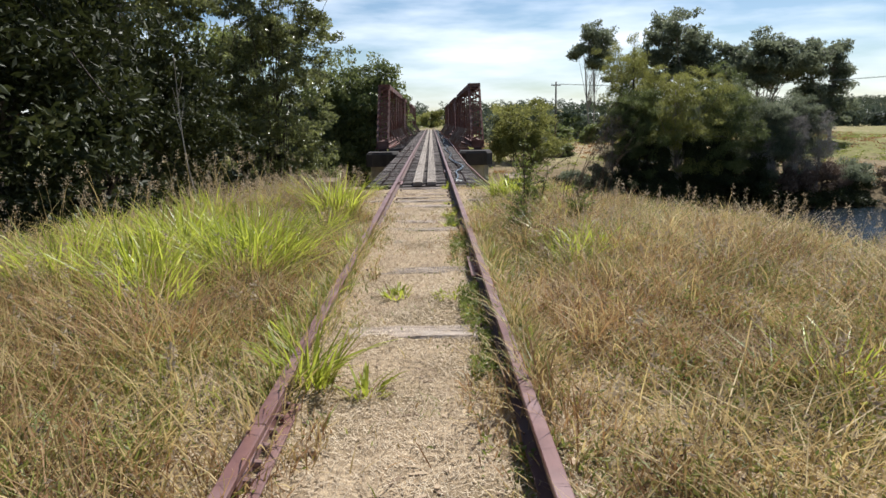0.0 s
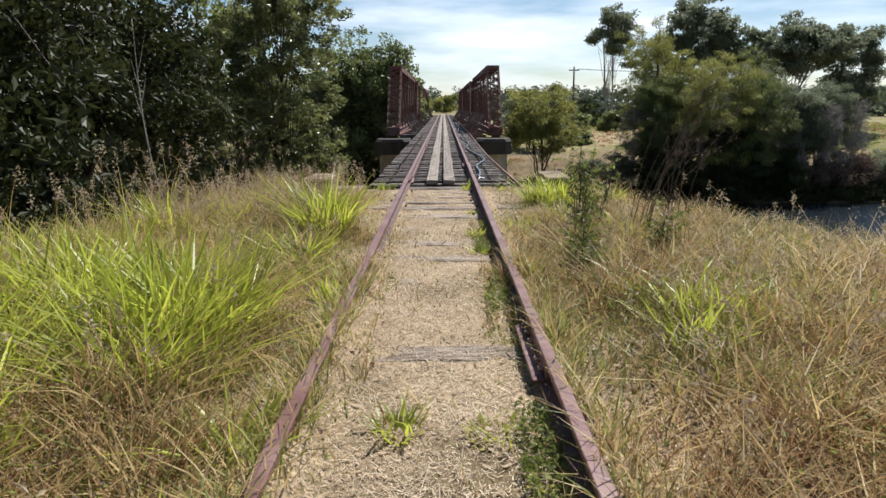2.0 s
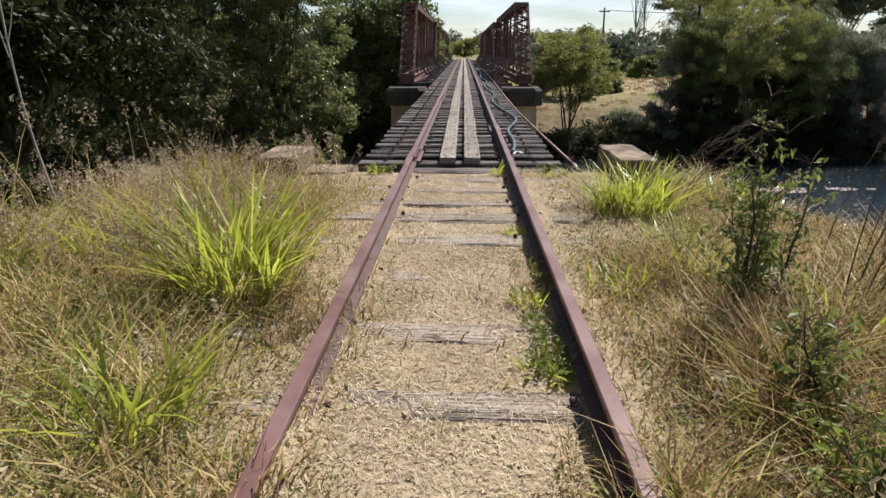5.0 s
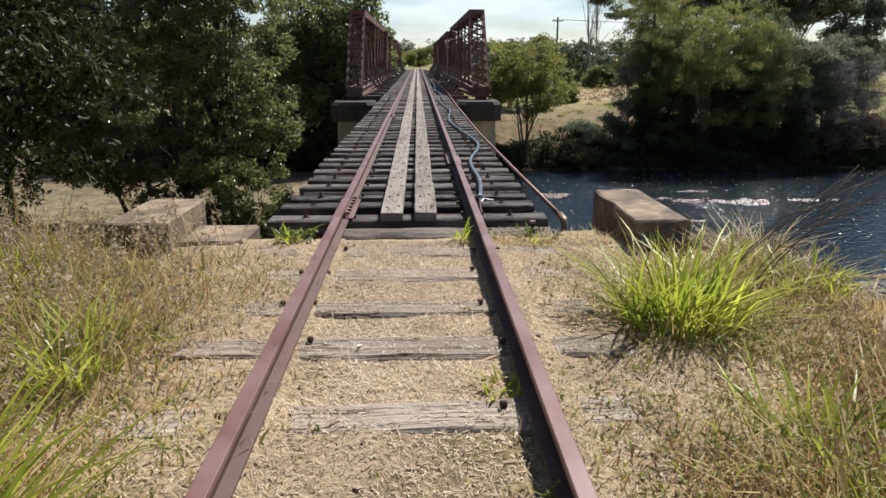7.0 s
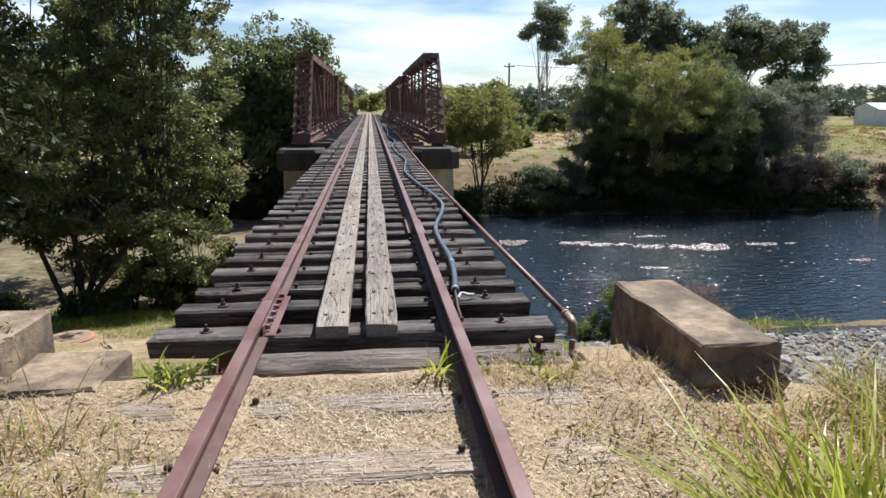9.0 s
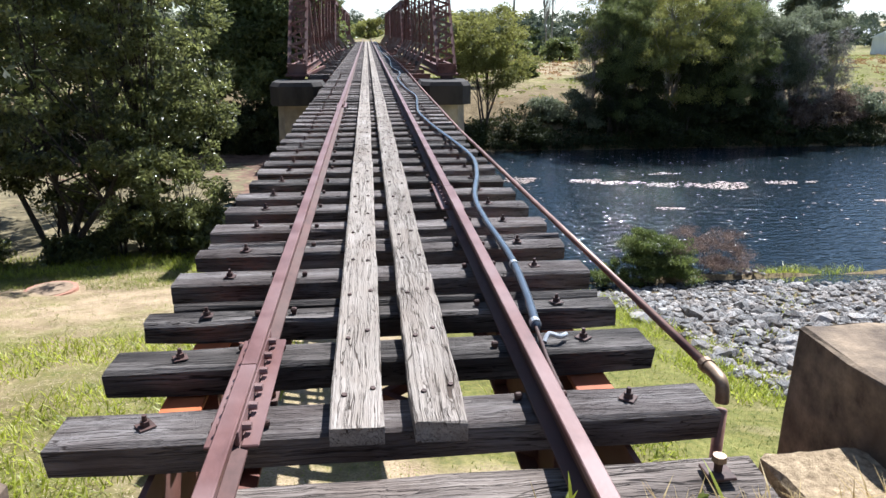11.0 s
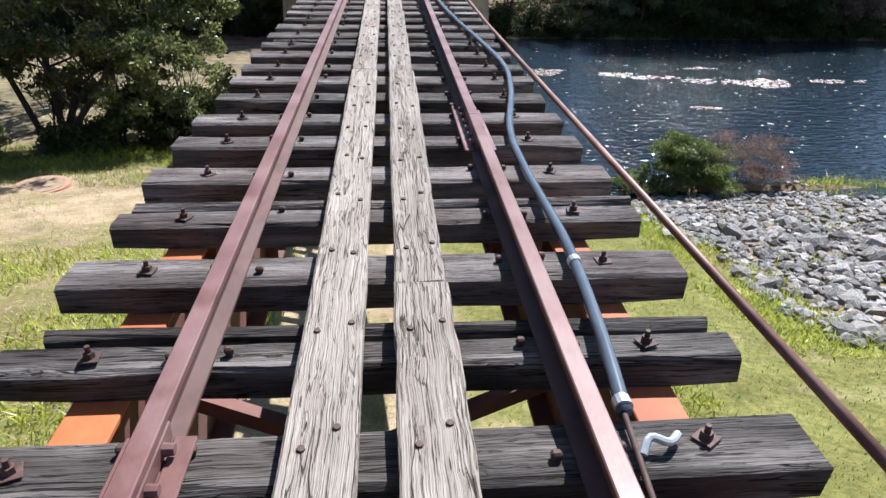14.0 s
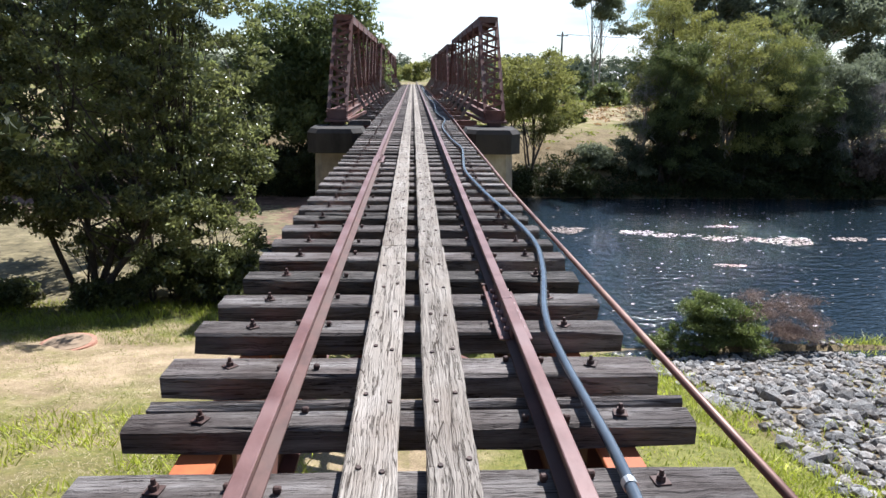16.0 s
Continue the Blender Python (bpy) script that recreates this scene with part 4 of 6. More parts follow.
ob = thing("tie_rod", "short rusty rod bolted beside the rail foot", "rod", at=(0.49, 16.95, -0.115))
part("rod", tube([(0, 0, 0), (0, 0.68, 0)], 0.012, 8), PIPE, ob, smooth=True)
for dy in (0.03, 0.64):
    part("nut", box(-0.02, 0.02, dy - 0.018, dy + 0.018, -0.02, 0.02, 0.004), IRON, ob)

# ---- pipe and hose on the deck ----
ob = thing("water_pipe", "thin rusty water pipe along the transom ends, bending down", "pipe")
part("pipe_run", tube([(1.46, 14.06, -0.25), (1.41, 17, -0.25), (1.34, 22, -0.25), (1.32, 30, -0.2), (1.3, 36, -0.11), (1.2, 60, -0.11), (1.0, 100, -0.11)], 0.022, 10), PIPE, ob, smooth=True)
part("elbow", tube(spline([(1.46, 14.13, -0.25), (1.46, 14.04, -0.25), (1.46, 13.99, -0.262), (1.46, 13.97, -0.305), (1.46, 13.965, -0.345)], 5), 0.031, 12), BRASS, ob, "bronze-coloured elbow fitting", smooth=True)
part("collar", tube([(1.46, 14.12, -0.25), (1.46, 14.155, -0.25)], 0.037, 12), BRASS, ob)
part("down_pipe", tube([(1.46, 13.96, -0.38), (1.43, 13.90, -1.3), (1.40, 13.85, -2.9)], 0.026, 10), PIPE, ob, smooth=True)
HOSE_PATH = [(0.69, 14.33, -0.105), (0.735, 14.75, -0.10), (0.775, 15.4, -0.10), (0.765, 16.3, -0.10), (0.80, 17.0, -0.10), (0.97, 18.0, -0.10), (1.05, 18.9, -0.10), (0.97, 20.2, -0.10), (0.87, 21.4, -0.10), (0.78, 23.2, -0.10),
             (0.86, 24.8, -0.1), (0.94, 26.4, -0.1), (0.84, 28.5, -0.1), (0.80, 31.8, -0.1), (1.0, 35, -0.1), (0.85, 39, -0.1), (1.0, 46, -0.1), (0.85, 60, -0.1), (0.95, 80, -0.1), (0.9, 102, -0.1)]
ob = thing("hose", "shiny grey-blue plastic hose snaking along the deck beside the rail", "hose")
part("hose_run", tube(spline(HOSE_PATH, 7), 0.024, 10), HOSE, ob, smooth=True)
part("hose_tail", tube(spline([(0.69, 14.36, -0.105), (0.68, 14.2, -0.112), (0.665, 14.0, -0.118), (0.655, 13.75, -0.118)], 5), 0.010, 8), IRON, ob, "thin dark inner tube", smooth=True)
for y, x in ((15.22, 0.768), (14.36, 0.692)):
    part("hose_clamp", tube([(x, y - 0.018, -0.10), (x, y + 0.018, -0.10)], 0.028, 12), CLAMP, ob, "pale metal hose clamp")
bm = tube(spline([(0.69, 14.17, -0.112), (0.72, 14.21, -0.09), (0.77, 14.2, -0.10), (0.81, 14.24, -0.11)], 4), 0.012, 8)
part("fitting", bm, CLAMP, ob, "white hose fitting")

# ---- manhole, poles, buildings ----
mz = float(ground_z(-9.05, 30.4))
ob = thing("manhole_cover", "dusty round manhole cover in a reddish tan ring", "manhole", at=(-9.05, 30.4, mz - 0.15))
bm = bmesh.new()
bmesh.ops.create_cone(bm, cap_ends=True, segments=32, radius1=0.72, radius2=0.69, depth=0.44)
part("ring", bm, PALE, ob, "reddish tan concrete ring")
bm = bmesh.new()
bmesh.ops.create_cone(bm, cap_ends=True, segments=32, radius1=0.60, radius2=0.58, depth=0.06)
part("cover", bm, CLAY, ob, "dusty tan cover", at=(0, 0, 0.205))


def power_pole(x, y, h):
    z = float(ground_z(x, y))
    ob = thing("power_pole", "grey timber power pole with a short crossarm", "pole", "power poles", at=(x, y, z))
    part("pole", tube([(0, 0, -0.3), (0, 0, h)], [0.17, 0.11], 10), POST, ob, smooth=True)
    part("crossarm", box(-0.7, 0.7, -0.06, 0.06, h - 0.55, h - 0.42, 0.01), POST, ob)
    for dx in (-0.6, 0.0, 0.6):
        part("insulator", tube([(dx, 0, h - 0.42), (dx, 0, h - 0.28)], [0.05, 0.03], 8), CLAMP, ob)
    return z + h - 0.3


pole_a = power_pole(18.2, 100.0, 8.8)
pole_b = power_pole(75.0, 78.0, 11.0)
for dx in (-0.6, 0.6):
    pts = [(18.2 + dx + 56.8 * t, 100 - 22 * t, pole_a + (pole_b - pole_a) * t - 1.4 * 4 * t * (1 - t)) for t in np.linspace(0, 1, 24)]
    tagged(new("power_line", to_mesh("power_line", tube(pts, 0.02, 5), WIRE)), "thin slack power line between the poles", "cable", "power lines")


def shed(x, y, w, d, h, turn):
    ob = thing("shed", "pale corrugated steel shed with a low roof across the river", "shed", at=(x, y, float(ground_z(x, y)) - 0.1))
    ob.rotation_euler = (0, 0, radians(turn))
    bm = bmesh.new()
    for side in (-1, 1):
        for i in range(int(w / 0.2)):
            box(-w / 2 + 0.2 * i, -w / 2 + 0.2 * i + 0.12, side * d / 2 - 0.03, side * d / 2 + 0.03, 0, h, 0, bm)
    box(-w / 2, w / 2, -d / 2, d / 2, 0, h, 0, bm)
    part("wall", bm, TIN, ob)
    bm = bmesh.new()
    v = [bm.verts.new(p) for p in ((-w / 2 - 0.3, -d / 2 - 0.3, h), (w / 2 + 0.3, -d / 2 - 0.3, h), (w / 2 + 0.3, d / 2 + 0.3, h), (-w / 2 - 0.3, d / 2 + 0.3, h), (-w / 2 - 0.3, 0, h + 1.0), (w / 2 + 0.3, 0, h + 1.0))]
    for f in ((0, 1, 5, 4), (3, 4, 5, 2), (0, 4, 3), (1, 2, 5), (0, 3, 2, 1)):
        bm.faces.new([v[i] for i in f])
    part("roof", bm, TIN, ob)


def house(x, y, w, d, h, turn):
    ob = thing("house", "small white house with a grey roof far across the plain", "house", "far houses", at=(x, y, float(ground_z(x, y)) - 0.2))
    ob.rotation_euler = (0, 0, radians(turn))
    part("wall", box(-w / 2, w / 2, -d / 2, d / 2, 0, h), WALL, ob)
    bm = bmesh.new()
    v = [bm.verts.new(p) for p in ((-w / 2 - 0.5, -d / 2 - 0.5, h), (w / 2 + 0.5, -d / 2 - 0.5, h), (w / 2 + 0.5, d / 2 + 0.5, h), (-w / 2 - 0.5, d / 2 + 0.5, h), (-w / 2 + 1.5, 0, h + 1.8), (w / 2 - 1.5, 0, h + 1.8))]
    for f in ((0, 1, 5, 4), (3, 4, 5, 2), (0, 4, 3), (1, 2, 5), (0, 3, 2, 1)):
        bm.faces.new([v[i] for i in f])
    part("roof", bm, ROOF, ob)
    for i in range(3):
        part("window", box(-w / 2 + w * (i + 0.6) / 3.6, -w / 2 + w * (i + 0.6) / 3.6 + 1.2, -d / 2 - 0.05, -d / 2 + 0.05, 1.0, 2.2), GLASS, ob)


shed(86.5, 112, 16, 7, 2.5, -8)
for hx, hy, turn in ((44, 190, 10), (56, 205, -15), (100, 210, 5), (130, 190, 20), (150, 230, -10)):
    house(hx, hy, 12, 8, 3.0, turn)

# ---- trees and bushes ----


def unit(n, r):
    v = r.normal(size=(n, 3))
    return v / np.linalg.norm(v, axis=1, keepdims=True)


def leaves(centres, spread, per, size, r, slim=0.45, out=None, droop=0.0):
    """Diamond-shaped leaves scattered round the clump centres, folded a little along the rib."""
    n = len(centres) * per
    c = np.repeat(centres, per, 0)
    off = unit(n, r) * (r.random(n) ** 0.5)[:, None] * np.asarray(spread)
    p = c + off
    way = unit(n, r)
    way[:, 2] -= droop
    if out is not None:
        way += 0.6 * np.repeat(out, per, 0)
    way /= np.linalg.norm(way, axis=1, keepdims=True)
    side = np.cross(way, unit(n, r))
    side /= np.linalg.norm(side, axis=1, keepdims=True) + 1e-9
    up = np.cross(side, way)
    s = size * r.uniform(0.55, 1.35, n)[:, None]
    a, b = p - way * s, p + way * s
    d, e = p + side * s * slim + up * s * 0.15, p - side * s * slim + up * s * 0.15
    verts = np.stack((a, d, b, e), 1).reshape(-1, 3)
    return verts, np.arange(n * 4).reshape(-1, 4)


def tree(name, label, category, base, blobs, leaf, bark, seed, size=0.14, per=38, clumps=150, stems=1, girth=0.2, spread=0.55, slim=0.45, fill=0.5, droop=0.0, group="", lean=0.5):
    """Trunks and limbs that reach into a crown of leaf clumps. blobs: ellipsoids (x, y, z, rx, ry, rz) about the base."""
    r = np.random.default_rng(seed)
    z = float(ground_z(base[0], base[1])) - 0.1
    ob = thing(name, label, category, group, at=(base[0], base[1], z))
    vol = np.array([b[3] * b[4] * b[5] for b in blobs]) ** 0.67
    centres, outs = [], []
    for b, share in zip(blobs, vol / vol.sum()):
        n = max(6, int(clumps * share))
        u = unit(n, r)
        u[:, 2] = np.where(u[:, 2] < -0.6, -u[:, 2] * 0.4, u[:, 2])
        rad = fill + (1.0 - fill) * r.random(n) ** 0.6
        rad *= 1 + 0.22 * np.sin(u[:, 0] * 5 + seed) * np.cos(u[:, 1] * 4 + u[:, 2] * 5) + r.normal(0, 0.07, n)
        boughs = max(6, n // 5)
        pick = r.integers(0, boughs, n)
        stray = r.normal(size=(n, 3)) * np.array((0.21, 0.21, 0.12)) * np.array(b[3:6])
        centres.append(np.array(b[:3]) + u[pick] * rad[pick][:, None] * np.array(b[3:6]) + stray)
        outs.append(u[pick])
    centres, outs = np.concatenate(centres), np.concatenate(outs)
    v, q = leaves(centres, np.array((spread, spread, spread * 0.62)), per, size, r, slim, outs, droop)
    part("crown", from_np("crown", v, q, material=leaf), None, ob)
    bm = bmesh.new()
    mid = np.mean([b[:3] for b in blobs], 0)
    tips = []
    for s in range(stems):
        a = 2 * math.pi * s / stems + r.uniform(0, 1)
        foot = np.array((math.cos(a), math.sin(a), 0)) * (0.25 * girth * 6 if stems > 1 else 0)
        head = np.array(blobs[s % len(blobs)][:3]) + np.array((0, 0, 0.3 * blobs[s % len(blobs)][5]))
        line = [foot + (head - foot) * t + np.array((math.sin(t * 5 + a) * lean * 0.4, math.cos(t * 4 + a) * lean * 0.4, 0)) * t for t in np.linspace(0, 1, 8)]
        g = girth * (1 if stems == 1 else r.uniform(0.6, 1.0))
        tube(line, [g * (1 - 0.8 * t) for t in np.linspace(0, 1, 8)], 8, bm)
        tips.append((line, g))
    trunk = part("trunk", bm, bark, ob, smooth=True)
    bm = bmesh.new()
    for c in centres[r.permutation(len(centres))[:min(46, len(centres))]]:
        line, g = tips[r.integers(len(tips))]
        k = int(np.clip(r.integers(2, 7), 2, 6))
        start = line[k]
        bend = (start + c) / 2 + np.array((0, 0, 0.12 * np.linalg.norm(c - start))) + r.normal(0, 0.15, 3)
        tube([start, bend, c], [g * (0.42 - 0.05 * k), g * 0.16, 0.012], 5, bm)
    part("branchwork", bm, bark, ob)
    return ob


SHADY = "tall dark-leaved tree leaning over the river bank"
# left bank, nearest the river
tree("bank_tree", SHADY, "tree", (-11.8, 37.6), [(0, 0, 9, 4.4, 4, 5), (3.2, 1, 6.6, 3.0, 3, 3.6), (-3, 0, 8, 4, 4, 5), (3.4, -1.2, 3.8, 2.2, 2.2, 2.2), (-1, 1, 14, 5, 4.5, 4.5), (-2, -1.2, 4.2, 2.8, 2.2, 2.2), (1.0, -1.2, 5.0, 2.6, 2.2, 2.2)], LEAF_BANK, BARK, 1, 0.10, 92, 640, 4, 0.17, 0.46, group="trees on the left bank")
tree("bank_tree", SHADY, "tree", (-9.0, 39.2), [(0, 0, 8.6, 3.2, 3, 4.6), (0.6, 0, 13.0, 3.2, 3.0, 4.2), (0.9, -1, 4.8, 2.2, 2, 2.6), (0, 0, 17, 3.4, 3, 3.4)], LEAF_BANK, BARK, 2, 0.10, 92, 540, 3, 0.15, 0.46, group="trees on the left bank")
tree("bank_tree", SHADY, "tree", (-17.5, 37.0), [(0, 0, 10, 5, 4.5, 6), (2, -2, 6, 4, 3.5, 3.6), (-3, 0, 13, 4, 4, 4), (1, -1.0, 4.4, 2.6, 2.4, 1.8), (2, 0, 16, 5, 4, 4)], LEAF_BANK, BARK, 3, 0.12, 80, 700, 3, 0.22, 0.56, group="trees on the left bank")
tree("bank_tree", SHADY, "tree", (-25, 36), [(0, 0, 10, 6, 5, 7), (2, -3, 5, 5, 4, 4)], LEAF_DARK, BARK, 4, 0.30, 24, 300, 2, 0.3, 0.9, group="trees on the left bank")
tree("bank_tree", SHADY, "tree", (-13, 46), [(0, 0, 10, 4, 4, 7), (2, 0, 15, 3, 3, 3)], LEAF_MID, BARK, 5, 0.2, 34, 220, 2, 0.25, 0.9, group="trees on the left bank")
for k, (x, y, h, w) in enumerate(((-7.7, 39.3, 4.6, 1.5), (-9.7, 38.0, 4.2, 1.3), (-12.0, 38.2, 4.8, 1.5), (-6.9, 38.6, 2.4, 1.0))):
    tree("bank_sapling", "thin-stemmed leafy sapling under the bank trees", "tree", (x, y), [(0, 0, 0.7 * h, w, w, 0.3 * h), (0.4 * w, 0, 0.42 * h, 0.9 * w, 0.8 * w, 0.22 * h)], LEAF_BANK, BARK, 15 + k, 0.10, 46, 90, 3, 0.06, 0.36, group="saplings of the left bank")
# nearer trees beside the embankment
tree("roadside_tree", "dense tree with fine branches beside the embankment, leaves toned as in shade", "tree", (-10.2, 15.0), [(0, 0, 7, 3.8, 3.4, 4.5), (1.6, -1, 4, 2.6, 2.6, 2.6), (-3, 0, 6, 3, 3, 4), (0, 1, 11, 3.5, 3, 3), (-3.5, 0, 10, 3, 3, 3.5)], LEAF_DARK, BARK, 6, 0.11, 84, 640, 3, 0.22, 0.65, group="trees beside the embankment")
tree("roadside_tree", "dense tree with fine branches beside the embankment, leaves toned as in shade", "tree", (-11.5, 22.0), [(0, 0, 8, 4, 3.6, 5), (2, 0, 5, 2.8, 2.6, 3), (0, 1, 12, 3.6, 3, 3.4)], LEAF_DARK, BARK, 7, 0.125, 80, 600, 2, 0.24, 0.65, group="trees beside the embankment")
tree("roadside_tree", "dense tree with fine branches beside the embankment, leaves toned as in shade", "tree", (-9.5, 8.5), [(0, 0, 7, 3.4, 3.2, 4.2), (1, -1, 4, 2.4, 2.4, 2.4), (-1, 0, 11, 3, 3, 3)], LEAF_DARK, BARK, 8, 0.11, 76, 520, 3, 0.2, 0.6, group="trees beside the embankment")
tree("roadside_tree", "dense tree with fine branches beside the embankment, leaves toned as in shade", "tree", (-16.5, 13.0), [(0, 0, 8, 4.5, 4.2, 6), (1, 2, 4, 4, 4, 3)], LEAF_DARK, BARK, 9, 0.24, 34, 300, 2, 0.26, 0.9, group="trees beside the embankment")
tree("casuarina", "feathery olive she-oak with drooping twigs beside the embankment", "tree", (-8.6, 11.8), [(0, 0, 8.2, 2.0, 2.0, 2.4), (1.2, -0.6, 6.4, 1.4, 1.4, 1.2)], LEAF_OLIVE, BARK, 10, 0.16, 40, 110, 1, 0.14, 0.5, 0.12, droop=1.0)
for k, (x, y, h) in enumerate(((-6.4, 14.5, 1.5), (-9.0, 18.5, 1.9), (-6.2, 10.6, 1.4), (-6.4, 6.5, 1.5), (-11.2, 37.4, 0.9), (-7.9, 38.2, 1.5), (-18.5, 35.5, 1.0), (-24, 33, 1.8), (-6.8, 38.0, 1.2), (-14.6, 37.2, 0.8), (-16.9, 36.4, 1.0), (-9.4, 38.8, 1.6), (-8.6, 13, 2.2), (-10.5, 18.5, 2.6), (-11.5, 24.5, 1.8), (-13, 25, 2.8), (-8, 8.5, 2.0), (-14.5, 20, 3.2), (-18, 26, 3.0), (-7.8, 3.5, 2.2))):
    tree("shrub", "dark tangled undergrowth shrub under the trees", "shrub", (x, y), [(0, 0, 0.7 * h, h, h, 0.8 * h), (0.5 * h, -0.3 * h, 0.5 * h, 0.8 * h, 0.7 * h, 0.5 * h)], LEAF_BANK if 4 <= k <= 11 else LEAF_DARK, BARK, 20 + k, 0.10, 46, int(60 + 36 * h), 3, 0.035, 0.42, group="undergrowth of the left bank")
# far bank, left of the bridge
tree("far_bank_tree", "broad rounded green tree behind the truss", "tree", (-8.0, 66.5), [(0, 0, 7.4, 4.4, 4, 4.6), (2.6, -1, 6.6, 3.0, 3, 4.4), (-2.5, -1, 5.6, 3, 3, 4.2), (2.9, 0, 7.2, 1.6, 2.2, 3.2), (0, -2, 3, 4.4, 3, 2.8), (2.2, -2.5, 2.2, 2.2, 2, 2.2)], LEAF_MID, BARK, 40, 0.17, 64, 1000, 2, 0.3, 0.85, group="far bank trees")
tree("far_bank_tree", "broad rounded green tree behind the truss", "tree", (-15.5, 66.0), [(0, 0, 6, 4, 4, 4.6), (-3, 0, 5, 4, 4, 4), (2, -2, 3, 3.5, 3, 2.4)], LEAF_GUM, BARK, 41, 0.22, 34, 240, 2, 0.3, 0.9, group="far bank trees")
tree("far_bank_tree", "broad rounded green tree behind the truss", "tree", (-26, 68), [(0, 0, 8, 6, 5, 6), (5, 0, 5, 4, 4, 4)], LEAF_DARK, BARK, 42, 0.26, 30, 240, 2, 0.35, 1.1, group="far bank trees")
# far bank, right of the bridge
tree("riverside_bush", "yellow-green many-stemmed bushy tree on the far bank", "tree", (8.8, 64.0), [(0, 0, 5.8, 2.7, 2.4, 3.2), (-1.2, 0, 7.6, 1.7, 1.6, 1.8), (1.6, -0.5, 4.8, 2.1, 1.8, 2.4), (-1.1, -0.5, 4.4, 1.9, 1.6, 2.2)], LEAF_OLIVE, BARK, 50, 0.11, 70, 330, 5, 0.12, 0.6)
tree("riverside_bush", "yellow-green many-stemmed bushy tree on the far bank", "tree", (9.4, 78), [(0, 0, 3.4, 2.8, 2.4, 2.8)], LEAF_GUM, BARK, 51, 0.2, 34, 120, 3, 0.12, 0.7)
GROVE = "shadowy she-oak grove tree at the river edge"
for k, (x, y, h, w, leaf) in enumerate(((18.0, 63.8, 11.5, 3.0, LEAF_MID), (22.0, 64.0, 13.6, 4.6, LEAF_OLIVE), (26.0, 65.0, 12.2, 4.0, LEAF_MID), (30.5, 64.5, 9.6, 2.6, LEAF_GUM), (34.0, 66.0, 9.0, 2.2, LEAF_GUM), (19.0, 67.5, 14.6, 3.0, LEAF_OLIVE), (30, 72, 10.0, 3.0, LEAF_GUM))):
    tree("grove_tree", GROVE, "tree", (x + 1.0, y), [(0, 0, 0.66 * h, 0.9 * w, 0.9 * w, 0.28 * h), (0.35 * w, -0.2 * w, 0.44 * h, 0.75 * w, 0.8 * w, 0.24 * h), (-0.4 * w, 0.1, 0.36 * h, 0.6 * w, 0.7 * w, 0.2 * h), (0.2 * w, -0.3 * w, 0.18 * h, 0.5 * w, 0.5 * w, 0.12 * h)], leaf, PALE_BARK if k % 3 == 1 else BARK, 60 + k, 0.15, 78, 400, 4, 0.2, 0.6, 0.16, 0.35, 0.8, group="grove on the far bank")
tree("gum_tree", "tall grey-green gum with a full crown behind the grove", "tree", (30.6, 86.0), [(0, 0, 12.6, 3.8, 3.4, 4.0), (-2.6, 0, 10.4, 2.6, 2.4, 3.2), (2.6, 0, 10.4, 2.8, 2.4, 3.2), (0, 0, 8.5, 3, 2.6, 2.6)], LEAF_GUM, PALE_BARK, 80, 0.26, 56, 300, 2, 0.3, 0.9, 0.35)
tree("gum_tree", "row of grey-green gums with rounded crowns", "tree", (40.8, 86.0), [(0, 0, 9.6, 4.2, 3.4, 3.8), (4, 0, 10.0, 3.4, 3, 3.5), (-4, 0, 8.8, 3.2, 3, 3.3)], LEAF_GUM, PALE_BARK, 81, 0.26, 60, 420, 3, 0.3, 0.9, 0.35)
tree("gum_tree", "slim grey-green gum behind the grove", "tree", (48.6, 88.0), [(0, 0, 9.6, 1.4, 1.4, 3.6), (0, 0, 5.6, 1.8, 1.8, 3.0)], LEAF_GUM, PALE_BARK, 82, 0.24, 50, 170, 1, 0.25, 0.8, 0.35)
tree("gum_tree", "slim dark conifer-like tree behind the grove", "tree", (52.6, 90.0), [(0, 0, 10.8, 1.1, 1.1, 2.4), (0, 0, 8.0, 1.9, 1.9, 2.8), (0, 0, 4.6, 2.4, 2.3, 2.6)], LEAF_GUM, PALE_BARK, 83, 0.24, 52, 200, 1, 0.25, 0.9, 0.35)
tree("gum_tree", "lone tall gum with an airy crown and bare pale trunk", "tree", (28.6, 122.0), [(0, 0, 16.6, 2.9, 2.6, 3.6), (-1.8, 0, 14.0, 2.2, 2, 2.2), (2.0, 0, 13.6, 1.8, 1.6, 1.8), (0.4, 0, 12, 2, 2, 1.8), (4.6, 0, 10.0, 2.0, 1.8, 1.3)], LEAF_GUM, PALE_BARK, 84, 0.26, 50, 220, 2, 0.24, 1.0, 0.35, 0.3)
